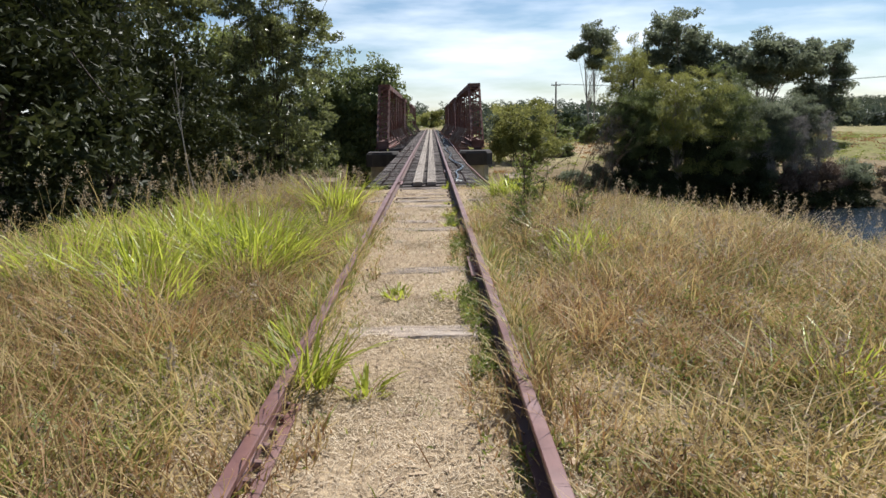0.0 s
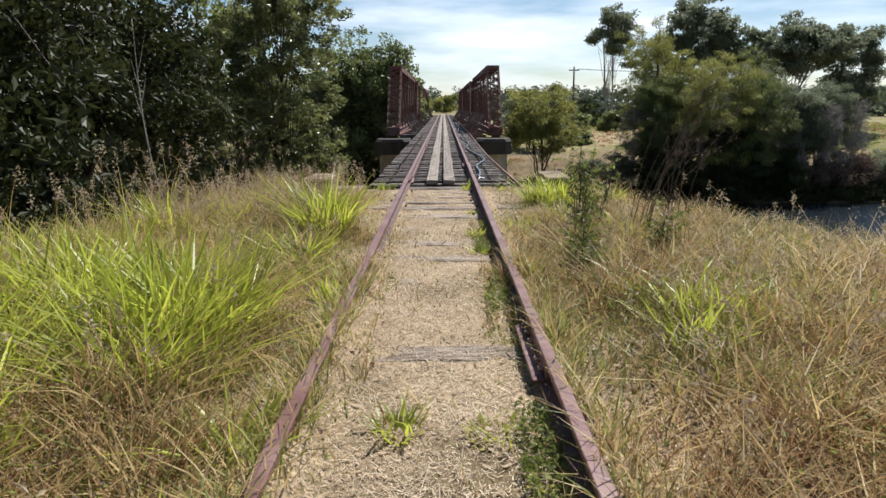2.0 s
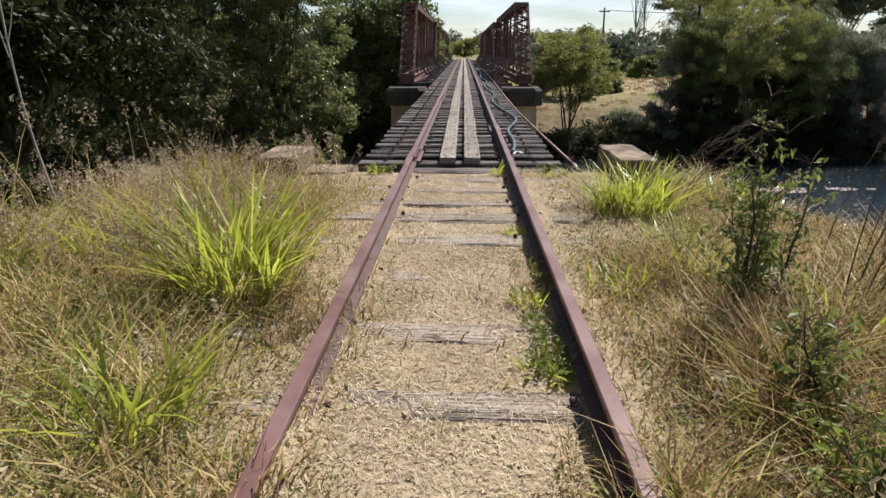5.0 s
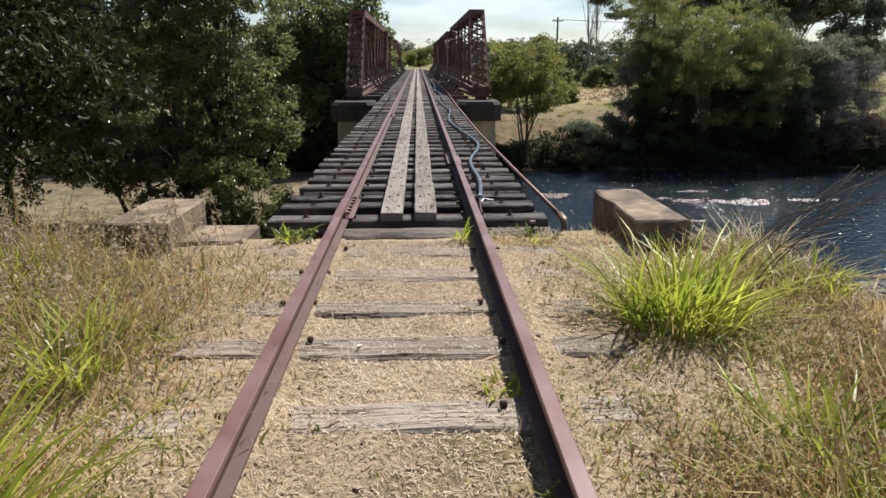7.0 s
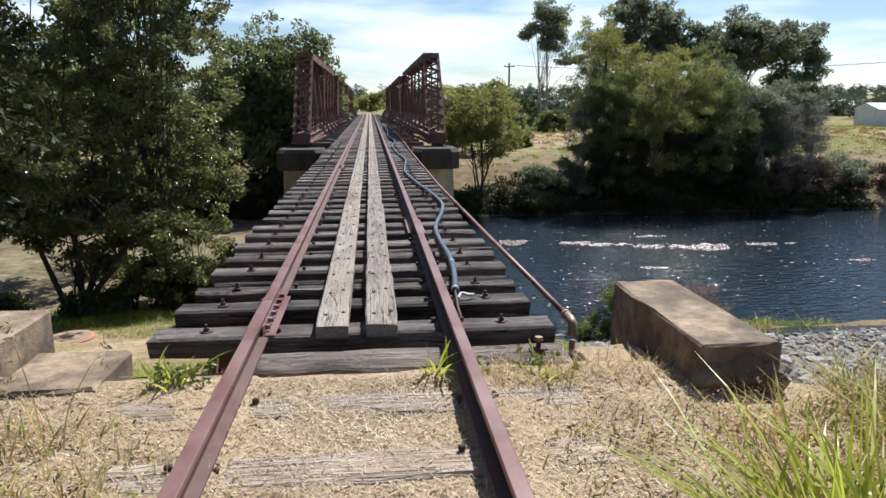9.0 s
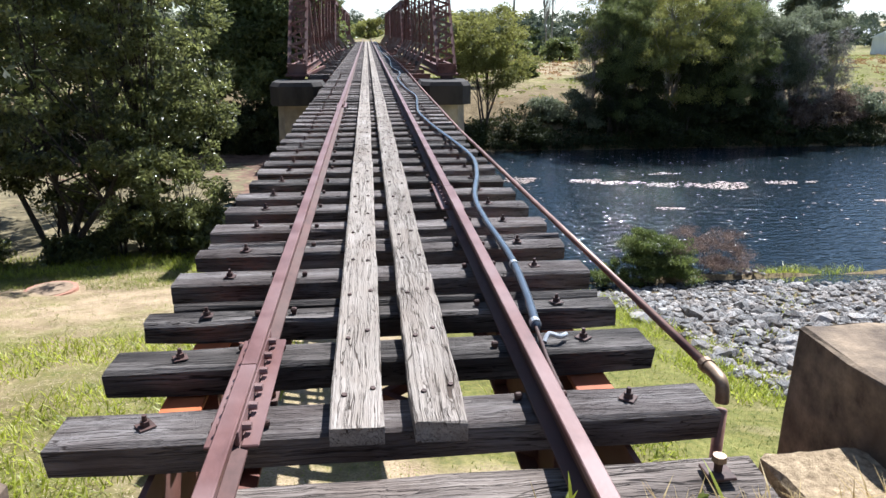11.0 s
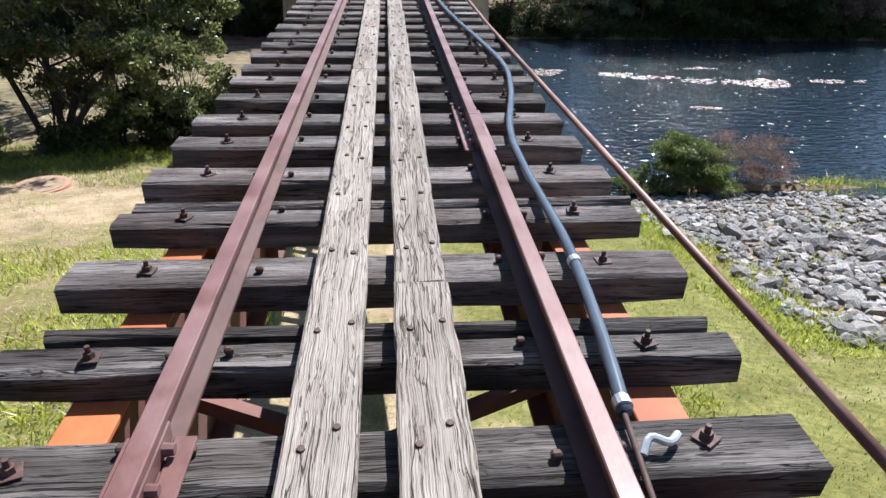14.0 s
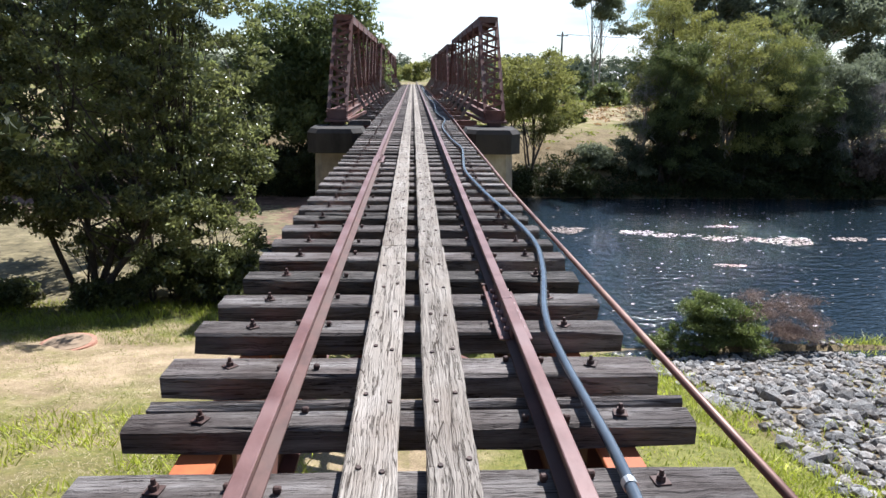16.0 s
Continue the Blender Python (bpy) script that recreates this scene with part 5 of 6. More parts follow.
for k, (x, y, h, w) in enumerate(((37.5, 64.5, 2.6, 1.8), (40.5, 65.5, 2.2, 2.2), (44.5, 64.2, 2.6, 1.8), (49, 65.0, 2.4, 2.0), (16.2, 64.2, 2.6, 1.6), (14.0, 65.6, 1.6, 1.3), (54, 67, 2.2, 2), (19.5, 62.6, 2.6, 2.2), (23, 62.6, 2.4, 2.4), (26.5, 62.8, 2.8, 2.4), (30, 62.6, 2.4, 2.2), (33.5, 63, 3, 2.4), (11.5, 62.4, 1.8, 1.6), (7, 62.2, 1.6, 1.6), (24.5, 67, 4, 3), (31, 67.5, 4, 3), (-5, 62.6, 3.4, 2.2), (-8.5, 62.8, 3.6, 2.6), (-12.5, 62.8, 3.4, 2.8), (-19, 63, 3, 3))):
    # the darkest-leaved shrubs put the bank's deep shade into their colour
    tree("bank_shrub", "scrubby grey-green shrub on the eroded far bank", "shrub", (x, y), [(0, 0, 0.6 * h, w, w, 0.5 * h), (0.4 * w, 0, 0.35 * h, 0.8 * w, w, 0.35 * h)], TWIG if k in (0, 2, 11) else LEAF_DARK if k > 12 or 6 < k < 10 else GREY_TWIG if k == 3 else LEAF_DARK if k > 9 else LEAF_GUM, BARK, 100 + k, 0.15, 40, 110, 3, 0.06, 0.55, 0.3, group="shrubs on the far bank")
for k, (x, y, h, w) in enumerate(((22.0, 112, 3.6, 3.2), (0.2, 131, 3.0, 2.6), (-5, 140, 4, 4), (12, 120, 3.0, 2.6), (14.2, 128, 3.4, 2.6), (34, 116, 2.6, 2.6), (38, 125, 3, 3), (17, 140, 3.5, 4), (11, 90, 1.4, 1.6), (15.5, 82, 1.2, 1.3), (19, 104, 2.2, 2.4), (24, 99, 2.4, 2.6), (13, 104, 1.8, 2.2))):
    tree("plain_tree", "small rounded green tree out on the dry plain", "tree", (x, y), [(0, 0, 0.5 * h, w, w, 0.5 * h), (0.5, 0, 0.75 * h, 0.7 * w, 0.7 * w, 0.4 * h), (0, 0, 0.25 * h, 0.9 * w, 0.9 * w, 0.3 * h)], (LEAF_MID, LEAF_OLIVE)[k == 1], BARK, 120 + k, 0.28, 28, 90, 1, 0.14, 0.7, group="small trees on the plain")

# far woods along the horizon
far_c = []
for y0, y1, n, hmin, hmax in ((118, 260, 620, 2.5, 6), (300, 520, 480, 5, 10), (560, 900, 600, 6, 12)):
    fx, fy = rng.uniform(-0.75, 0.95, n), rng.uniform(y0, y1, n)
    fx = fx * fy
    keep = (np.abs(fx) > np.where(fy < 280, 9, 4)) & ((fy > 170) | (rng.random(n) < 0.55)) & ~((np.abs(fx - 78) < 22) & (fy < 150))
    fx, fy = fx[keep], fy[keep]
    h = rng.uniform(hmin, hmax, len(fx))
    fz = ground_z(fx, fy)
    for t in np.linspace(0.25, 0.95, 5):
        far_c.append(np.stack((fx + rng.normal(0, 0.2, len(fx)) * h, fy, fz + h * t), 1))
far_c = np.concatenate(far_c)
fv, fq = leaves(far_c, np.array((2.6, 2.6, 1.3)), 34, 0.55, rng, 0.6)
tagged(new("far_woods", from_np("far_woods", fv, fq, material=LEAF_FAR)), "hazy grey-green woods along the horizon", "woods", kind="stuff")

# bushes at the near water edge
tree("water_edge_bush", "rounded bright green bush at the water edge", "bush", (10.1, 33.7), [(0, 0, 0.8, 1.05, 0.9, 0.8), (-0.25, 0, 1.3, 0.7, 0.6, 0.45), (0, -0.5, 0.35, 1.1, 0.7, 0.35)], LEAF_BRIGHT, BARK, 140, 0.05, 80, 260, 3, 0.03, 0.26, group="bushes at the water edge")
tree("water_edge_bush", "small light green bush at the water edge", "bush", (8.4, 33.4), [(0, 0, 0.6, 0.9, 0.7, 0.65)], LEAF_BRIGHT, BARK, 141, 0.05, 60, 60, 3, 0.02, 0.2, group="bushes at the water edge")
tree("water_edge_bush", "brown leafless twiggy bush at the water edge", "bush", (11.9, 34.0), [(0, 0, 0.95, 1.4, 0.9, 0.9), (1.0, 0, 0.5, 0.9, 0.8, 0.5)], BRUSH, BARK, 142, 0.09, 70, 130, 4, 0.025, 0.3, 0.07, group="bushes at the water edge")

# ---- floating weed ----


def flakes(n, xs, ys, keep, size, z):
    x, y = rng.uniform(*xs, n), rng.uniform(*ys, n)
    ok = keep(x, y)
    c = np.stack((x[ok], y[ok], np.full(ok.sum(), z) + rng.uniform(0, 0.015, ok.sum())), 1)
    a = rng.uniform(0, 6.28, len(c))
    s = size * rng.uniform(0.4, 1.4, len(c))
    ring = np.stack([np.stack((np.cos(a + k * 1.257) * s * rng.uniform(0.6, 1.3, len(c)), np.sin(a + k * 1.257) * s * rng.uniform(0.5, 1.0, len(c)), np.zeros(len(c))), 1) for k in range(5)], 1)
    v = (c[:, None] + ring).reshape(-1, 3)
    i = np.arange(len(c)) * 5
    return v, np.concatenate((np.stack((i, i + 1, i + 2), 1), np.stack((i, i + 2, i + 3), 1), np.stack((i, i + 3, i + 4), 1)))


def mat_patch(x, y):
    solid = smooth01(y + 2.5 * wave(x, y, 0.45), 46, 53) * (1 - smooth01(x + wave(x, y, 0.6), -6.5, -3.5))
    return solid > rng.random(len(x)) * 0.9


def drift_patch(x, y):
    loose = (0.6 + 0.4 * smooth01(wave(x, y, 0.5, 3), -0.25, 0.15)) * (1 - smooth01(x, -9.5, -6.5)) * (1 - 0.7 * smooth01(y, 50, 54))
    return loose > rng.random(len(x)) * 0.9


v, t = flakes(32000, (-36, -3), (38, 63), mat_patch, 0.34, WATER_Z + 0.05)
tagged(new("floating_weed", from_np("floating_weed", v, tris=t, material=AZOLLA)), "red-brown mat of floating water weed", "water weed", kind="stuff")


v, t = flakes(44000, (-36, -5), (37.5, 58), drift_patch, 0.26, WATER_Z + 0.06)
tagged(new("leaf_drift", from_np("leaf_drift", v, tris=t, material=DRIFT)), "tan and olive drift of fallen leaves on the shallows", "leaves", kind="stuff")

SCUM = ((8.9, 51.0, 1.2, 0.9), (12.6, 50.4, 1.3, 0.55), (14.6, 49.7, 1.5, 0.5), (17.0, 48.9, 1.5, 0.6), (19.4, 48.3, 1.6, 0.9), (20.8, 48.7, 0.9, 1.1), (24.6, 48.8, 1.5, 0.5), (27, 44, 1.0, 0.3), (15, 43.5, 0.9, 0.25), (18, 52, 1.2, 0.3))


def scum(x, y):
    on = rng.random(len(x)) < 0.0035
    for cx, cy, rx, ry in SCUM:
        on |= (((x - cx) / rx) ** 2 + ((y - cy) / ry) ** 2 < 0.75 + 1.1 * wave(x, y, 1.6, cx)) & (rng.random(len(x)) < 0.6)
    return on


v, t = flakes(110000, (5, 40), (36, 60), scum, 0.075, WATER_Z + 0.03)
tagged(new("floating_scum", from_np("floating_scum", v, tris=t, material=FOAM)), "pale pinkish drifts of floating scum", "water weed", kind="stuff")

# ---- grass ----


def blades(x, y, z, height, width, lean, curl, r, heading=None, long=True):
    """Grass blades of tapering pieces that bend over."""
    n = len(x)
    a = r.uniform(0, 2 * math.pi, n) if heading is None else heading
    dx, dy = np.cos(a), np.sin(a)
    tw = a + math.pi / 2 + r.normal(0, 0.5, n)
    sx, sy = np.cos(tw), np.sin(tw)
    rows = []
    steps = ((0.0, 0.8), (0.45, 1.0), (0.8, 0.6), (1.0, 0.0)) if long else ((0.0, 0.9), (0.55, 0.8), (1.0, 0.0))
    for t, w in steps:
        out = height * (lean * t + curl * t * t)
        up = height * (t - 0.35 * curl * t * t)
        cx, cy, cz = x + dx * out, y + dy * out, z + up
        if w:
            rows += [np.stack((cx - sx * width * w / 2, cy - sy * width * w / 2, cz), 1), np.stack((cx + sx * width * w / 2, cy + sy * width * w / 2, cz), 1)]
        else:
            rows.append(np.stack((cx, cy, cz), 1))
    v = np.stack(rows, 1).reshape(-1, 3)
    k = len(rows)
    i = np.arange(n) * k
    q = np.concatenate([np.stack((i + j, i + j + 1, i + j + 3, i + j + 2), 1) for j in range(0, k - 3, 2)])
    return v, q, np.stack((i + k - 3, i + k - 2, i + k - 1), 1)


def grass(name, label, material, x, y, height, width, lean, curl, r, sink=0.01):
    v, q, t = blades(x, y, ground_z(x, y) - sink, height, width, lean, curl, r, long=False)
    return tagged(new(name, from_np(name, v, q, t, material)), label, "grass", kind="stuff")


def field(n, x0, x1, y0, y1, keep):
    x, y = rng.uniform(x0, x1, n), rng.uniform(y0, y1, n)
    ok = keep(x, y)
    return x[ok], y[ok]


def verge(x, y):
    """Dense grass away from the track, little between the rails, none on the abutment."""
    ax = np.abs(x)
    p = np.where(ax < 0.37 + 0.12 * wave(x * 0.5, y, 1.6, 4), 0.02 + 0.06 * (wave(x, y, 1.3, 5) > 0.25), np.where(ax < 0.72, np.where(y < 7.5, 0.75, 0.34), 0.6 + 0.4 * smooth01(ax, 0.72, 1.1)))
    p = np.where((x < -0.4) & (x > -0.8) & (y > 2.0) & (y < 6.2), 0.22, p)
    worn = smooth01(y, 9.0, 10.2) * (1 - smooth01(ax, 1.2, 2.0))
    p = p * (1 - 0.5 * worn)
    p = p * np.where(wave(x, y, 0.9, 4) < -0.3, 0.55, 1.0)
    p = p * (1 - 0.65 * smooth01(ax, 3.4, 6.5))
    return (rng.random(len(x)) < p) & ~((y > 12.5) & (ax < 2.4))


def tall(x, y):
    """Height of the standing grass over the field."""
    ax = np.abs(x)
    return (np.where((y < 7.2) & (ax > 0.5), 0.55, 0.28) + np.where((y < 7.2) & (ax > 0.5), 0.45, 0.72) * smooth01(ax, 0.6, 1.5)) * (1 - 0.5 * smooth01(y, 9.0, 10.5) * (1 - smooth01(ax, 1.4, 2.4))) * (0.85 + 0.4 * wave(x, y, 0.8, 2)) * (0.9 + 0.55 * wave(x, y, 3.6, 5)) * (1 - 0.25 * smooth01(y, 9.6, 11) * smooth01(x, 0.9, 1.5))


for name, label, material, n, h, w, lean, curl in (
        ("dry_grass", "golden dry grass along the disused track", STRAW, 145000, 0.40, 0.008, 0.5, 0.55),
        ("russet_grass", "russet brown seeding grass on the embankment", RUSSET, 130000, 0.40, 0.007, 0.4, 0.45),
        ("green_grass", "dull green grass among the dry stalks", GREEN, 130000, 0.30, 0.009, 0.4, 0.6)):
    x, y = field(int(n * 1.15), -6.6, 7.0, -2.6, 13.0, lambda x, y: verge(x, y) & (rng.random(len(x)) < smooth01(y, -2.6, -0.4)))
    if material == GREEN:
        ok = wave(x, y, 0.6, 7) > np.where(x > 0, -0.25, -0.4)
        x, y = x[ok], y[ok]
    if material == RUSSET:
        ok = wave(x, y, 0.5, 1) > np.where(y < 4.5, -0.4, 0.05)
        x, y = x[ok], y[ok]
    k = len(x)
    grass(name, label, material, x, y, h * tall(x, y) * rng.uniform(0.3, 1.35, k), w * rng.uniform(0.6, 1.4, k), lean * rng.uniform(0.2, 1.8, k), curl * rng.uniform(0.2, 1.8, k), rng)
# coarser grass that carries the verge on past the trees and behind
for material, n in ((STRAW, 11000), (GREEN, 15000)):
    x, y = field(n, -17, 19, -14, 13.0, lambda x, y: ((x < -6.2) | (x > 6.6) | (y < -0.2)) & (np.abs(x) > 0.9) & (wave(x, y, 0.4, 2) > -0.5))
    k = len(x)
    grass("outer_grass", "rough dry and green grass over the embankment slopes", material, x, y, rng.uniform(0.12, 0.42, k), rng.uniform(0.015, 0.035, k), rng.uniform(0.1, 0.8, k), rng.uniform(0.2, 0.9, k), rng)
# short leafy ground cover between the stalks
x, y = field(20000, -4.5, 4.5, -0.3, 10.5, verge)
v, q = leaves(np.stack((x, y, ground_z(x, y) + 0.03 + 0.13 * smooth01(np.abs(x), 0.7, 1.3)), 1), np.stack((np.full(2 * len(x), 0.05), np.full(2 * len(x), 0.05), np.repeat(0.03 + 0.12 * smooth01(np.abs(x), 0.7, 1.3), 2)), 1), 2, 0.013, rng, 0.4)
tagged(new("ground_weeds", from_np("ground_weeds", v, q, material=WEED)), "small green weeds among the dry grass", "weeds", kind="stuff")


# leafy herbs through the grass of the verge
x, y = field(26000, -4.4, 5.2, -0.3, 12.2, lambda x, y: verge(x, y) & (np.abs(x) > 0.72) & ((x > 0) | (wave(x, y, 0.8, 3) > 0.3)) & (wave(x, y, 1.1, 6) > -0.3))
v, q = leaves(np.stack((x, y, ground_z(x, y) + np.maximum(0.32 * tall(x, y) * rng.uniform(0.1, 0.9, len(x)), 0.02)), 1), np.array((0.035, 0.035, 0.05)), 5, 0.015, rng, 0.34)
tagged(new("verge_herbs", from_np("verge_herbs", v, q, material=HERB)), "yellow-green leafy herbs tangled in the dry verge", "weeds", kind="stuff")
# seed flecks and broken dead bits caught in the standing grass
for name, label, material, n in (("grass_seed", "pale seed flecks caught in the dry grass", SEED, 26000), ("dead_bits", "brown broken bits of dead stalk in the grass", TWIG, 30000)):
    x, y = field(n, -4.6, 5.2, -0.3, 12.6, lambda x, y: verge(x, y) & (np.abs(x) > 0.75))
    rise = 0.36 * tall(x, y) * rng.uniform(0.15, 0.95, len(x))
    v, q = leaves(np.stack((x, y, ground_z(x, y) + np.maximum(rise, 0.02)), 1), np.array((0.03, 0.03, 0.04)), 3, 0.011, rng, 0.3)
    tagged(new(name, from_np(name, v, q, material=material)), label, "grass", kind="stuff")


def litter(n, x0, x1, y0, y1, length, keep=None, wide=(0.0008, 0.0026)):
    """Dry straw lying flat."""
    x, y = rng.uniform(x0, x1, n), rng.uniform(y0, y1, n)
    if keep is not None:
        ok = keep(x, y)
        x, y = x[ok], y[ok]
    n = len(x)
    a, s, w = rng.uniform(0, 6.28, n), length * rng.uniform(0.3, 1.3, n), rng.uniform(*wide, n)
    z = ground_z(x, y) + rng.uniform(0.001, 0.010, n)
    for sy, sz, sx in SLEEPER_SPOTS:
        over = (np.abs(y - sy) < 0.10) & (np.abs(x) < 1.08)
        z = np.where(over & (rng.random(n) < 0.3), np.maximum(z, sz + rng.uniform(0.0, 0.006, n)), z)
    dz = rng.normal(0, 0.006, n)
    c, d = np.cos(a), np.sin(a)
    v = np.stack([np.stack((x + e * c * s - f * d * w, y + e * d * s + f * c * w, z + np.maximum(e * dz, -0.004)), 1) for e, f in ((-1, -1), (-1, 1), (1, 1), (1, -1))], 1).reshape(-1, 3)
    return v, np.arange(n * 4).reshape(-1, 4)


v, q = litter(190000, -1.8, 1.8, -0.4, 12.95, 0.0115, lambda x, y: (np.abs(x) < 0.52) | (rng.random(len(x)) < 0.45))
tagged(new("straw_litter", from_np("straw_litter", v, q, material=LITTER)), "bleached dry straw strewn between the rails", "straw", kind="stuff")


v, q = litter(1500, -1.5, 1.5, 0.0, 12.95, 0.028, None, (0.004, 0.010))
tagged(new("dead_leaves", from_np("dead_leaves", v, q, material=DEAD_LEAF)), "curled dead gum leaves on the straw", "leaves", kind="stuff")


def clump(x, y, radius, height, n, seed, material=LIME, label="tall bright green grass clump with arching blades"):
    """A tussock: many long blades that spread from one root."""
    r = np.random.default_rng(seed)
    z = float(ground_z(x, y))
    ob = thing("grass_clump", label, "grass clump", "grass clumps", at=(x, y, z))
    n = int(n * 0.5)
    a, d = r.uniform(0, 6.28, n), radius * 0.6 * r.random(n) ** 0.7
    h = height * r.uniform(0.3, 1.3, n) * (1 - 0.3 * d / radius)
    v, q, t = blades(np.cos(a) * d, np.sin(a) * d, np.full(n, -0.02), h, r.uniform(0.008, 0.020, n), 0.08 + 0.8 * d / radius * r.uniform(0.1, 1.5, n), r.uniform(0.05, 1.0, n), r, a + r.normal(0, 0.9, n))
    part("tuft", from_np("tuft", v, q, t, material), None, ob)
    k = n // 5
    a, d = r.uniform(0, 6.28, k), radius * 0.5 * np.sqrt(r.random(k))
    v, q, t = blades(np.cos(a) * d, np.sin(a) * d, np.full(k, -0.02), height * r.uniform(0.3, 0.9, k), r.uniform(0.004, 0.009, k), r.uniform(0.1, 0.8, k), r.uniform(0.2, 0.9, k), r, a)
    part("dry_tuft", from_np("dry_tuft", v, q, t, STRAW), None, ob, "dry straw-coloured blades")["kind"] = "stuff"


for k, (x, y, rad, h, n) in enumerate(((-1.6, 5.75, 0.8, 0.66, 1500), (-2.45, 6.2, 0.85, 0.7, 1300), (-3.2, 5.4, 0.75, 0.62, 800), (-3.6, 7.2, 0.8, 0.6, 700), (-1.24, 8.95, 0.42, 0.72, 620), (-2.3, 9.7, 0.4, 0.5, 220), (-1.9, 4.0, 0.5, 0.5, 700), (-1.45, 4.95, 0.55, 0.58, 900), (-2.3, 4.9, 0.6, 0.6, 800), (-1.5, 10.6, 0.35, 0.42, 240),
                                        (-3.1, 9.4, 0.7, 0.6, 500), (-2.5, 12.0, 0.4, 0.45, 200), (-0.50, 2.5, 0.22, 0.34, 200), (-0.72, 3.1, 0.2, 0.2, 110), (-0.2, 2.45, 0.18, 0.16, 90), (1.5, 11.2, 0.5, 0.54, 760), (2.5, 11.7, 0.4, 0.28, 200), (1.63, 5.95, 0.4, 0.42, 260), (0.98, 9.1, 0.35, 0.2, 160), (-0.95, 12.95, 0.2, 0.16, 70), (0.42, 12.96, 0.12, 0.2, 40), (0.95, 12.9, 0.25, 0.14, 60), (-0.75, 6.4, 0.2, 0.25, 120), (-0.8, 4.2, 0.25, 0.28, 140), (-0.72, 3.3, 0.2, 0.26, 110), (0.44, 8.1, 0.22, 0.13, 160), (0.42, 8.9, 0.2, 0.12, 130), (0.43, 10.4, 0.18, 0.10, 90),
                                        (1.5, 9.3, 0.35, 0.3, 220), (-0.15, 4.4, 0.16, 0.14, 110), (0.28, 4.35, 0.22, 0.07, 140), (2.2, 2.4, 0.4, 0.35, 200), (1.5, 5.4, 0.32, 0.42, 340), (1.75, 5.75, 0.3, 0.4, 240), (1.9, 8.3, 0.4, 0.4, 240), (1.55, 9.8, 0.45, 0.3, 260), (1.25, 7.4, 0.3, 0.26, 160), (-1.15, 7.5, 0.3, 0.4, 180))):
    clump(x, y, rad, h, n, 300 + k)


def stalks(n, x0, x1, y0, y1, height, seed, name, label):
    """Tall thin seeding stalks with feathery heads."""
    r = np.random.default_rng(seed)
    x, y = r.uniform(x0, x1, n), r.uniform(y0, y1, n)
    h, a = height * r.uniform(0.6, 1.2, n), r.uniform(0, 6.28, n)
    ob = thing(name, label, "grass", kind="stuff")
    lean, curl = r.uniform(0.05, 0.3, n), r.uniform(0.05, 0.5, n)
    z = ground_z(x, y)
    v, q, t = blades(x, y, z, h, np.full(n, 0.006), lean, curl, r, a)
    part("stalk_stems", from_np("stalk_stems", v, q, t, STRAW), None, ob)["kind"] = "stuff"
    tips = np.stack((x + np.cos(a) * h * (lean + curl), y + np.sin(a) * h * (lean + curl), z + h * (1 - 0.35 * curl)), 1)
    v, q = leaves(np.concatenate((tips, tips - np.array((0, 0, 0.06)))), np.array((0.035, 0.035, 0.06)), 10, 0.016, r, 0.35)
    part("seed_plume", from_np("seed_plume", v, q, material=SEED), None, ob)


stalks(120, -4.8, -2.2, 6.5, 12.8, 1.0, 400, "seeding_stalks", "tall dry stalks with feathery grey seed heads")
stalks(55, 2.4, 5.4, 5.5, 12.8, 0.65, 401, "seeding_stalks", "tall dry stalks with feathery grey seed heads")
stalks(520, -3.6, -1.15, 8.6, 12.4, 0.5, 403, "seeding_stalks", "dense tall straw-coloured grass beside the track")
stalks(150, -4.5, -0.9, 1.0, 8.0, 0.5, 404, "seeding_stalks", "short dry stalks with feathery seed heads")
stalks(220, 0.95, 5.0, 1.0, 8.0, 0.5, 402, "seeding_stalks", "short dry stalks with feathery seed heads")


def weed(x, y, height, seed, lean=(0.2, 0.1), shoots=5):
    """An upright weed: crooked branching stems, small leaves in loose tufts and whippy bare tips."""
    r = np.random.default_rng(seed)
    z = float(ground_z(x, y))
    ob = thing("tall_weed", "tall leaning weed with dark stems and small green and yellow leaves", "weed", at=(x, y, z))
    pts = []
    steps = np.linspace(0, 1, 9)
    for k in range(shoots):
        a, h = r.uniform(0, 6.28), height * (1.0 if k == 0 else r.uniform(0.45, 0.85))
        side = np.array((math.cos(a), math.sin(a), 0)) * (0.04 if k == 0 else r.uniform(0.04, 0.13)) * height
        crook = np.cumsum(r.normal(0, 0.012, (9, 3)), 0) * np.array((1, 1, 0.2))
        line = [np.array((0, 0, -0.02)) + np.array((lean[0], lean[1], 0)) * h * t ** 1.5 + side * t ** 0.8 + np.array((0, 0, h * t)) + crook[i] * (i > 0) for i, t in enumerate(steps)]
        stem = part("stem", tube(line, [0.0075 * (1.15 - t) * (1.3 if k == 0 else 0.8) for t in steps], 5), BARK, ob)
        bm = bmesh.new()
        for i in range(2, 9):
            for _ in range(3):
                b = r.uniform(0, 6.28)
                tip = line[i] + np.array((math.cos(b), math.sin(b), r.uniform(0.3, 1.0))) * r.uniform(0.06, 0.17) * (1.25 - 0.5 * steps[i])
                tube([line[i], (line[i] + tip) / 2 + (0, 0, 0.01), tip], [0.0026, 0.002, 0.001], 4, bm)
                if i < 8:
                    pts += [line[i] + (tip - line[i]) * f for f in (0.5, 1.0)]
        part("twig_spray", bm, TWIG, stem)["kind"] = "stuff"
    v, q = leaves(np.array(pts), np.array((0.03, 0.03, 0.03)), 3, 0.024, r, 0.40)
    part("foliage", from_np("foliage", v, q, material=WEED), None, ob)


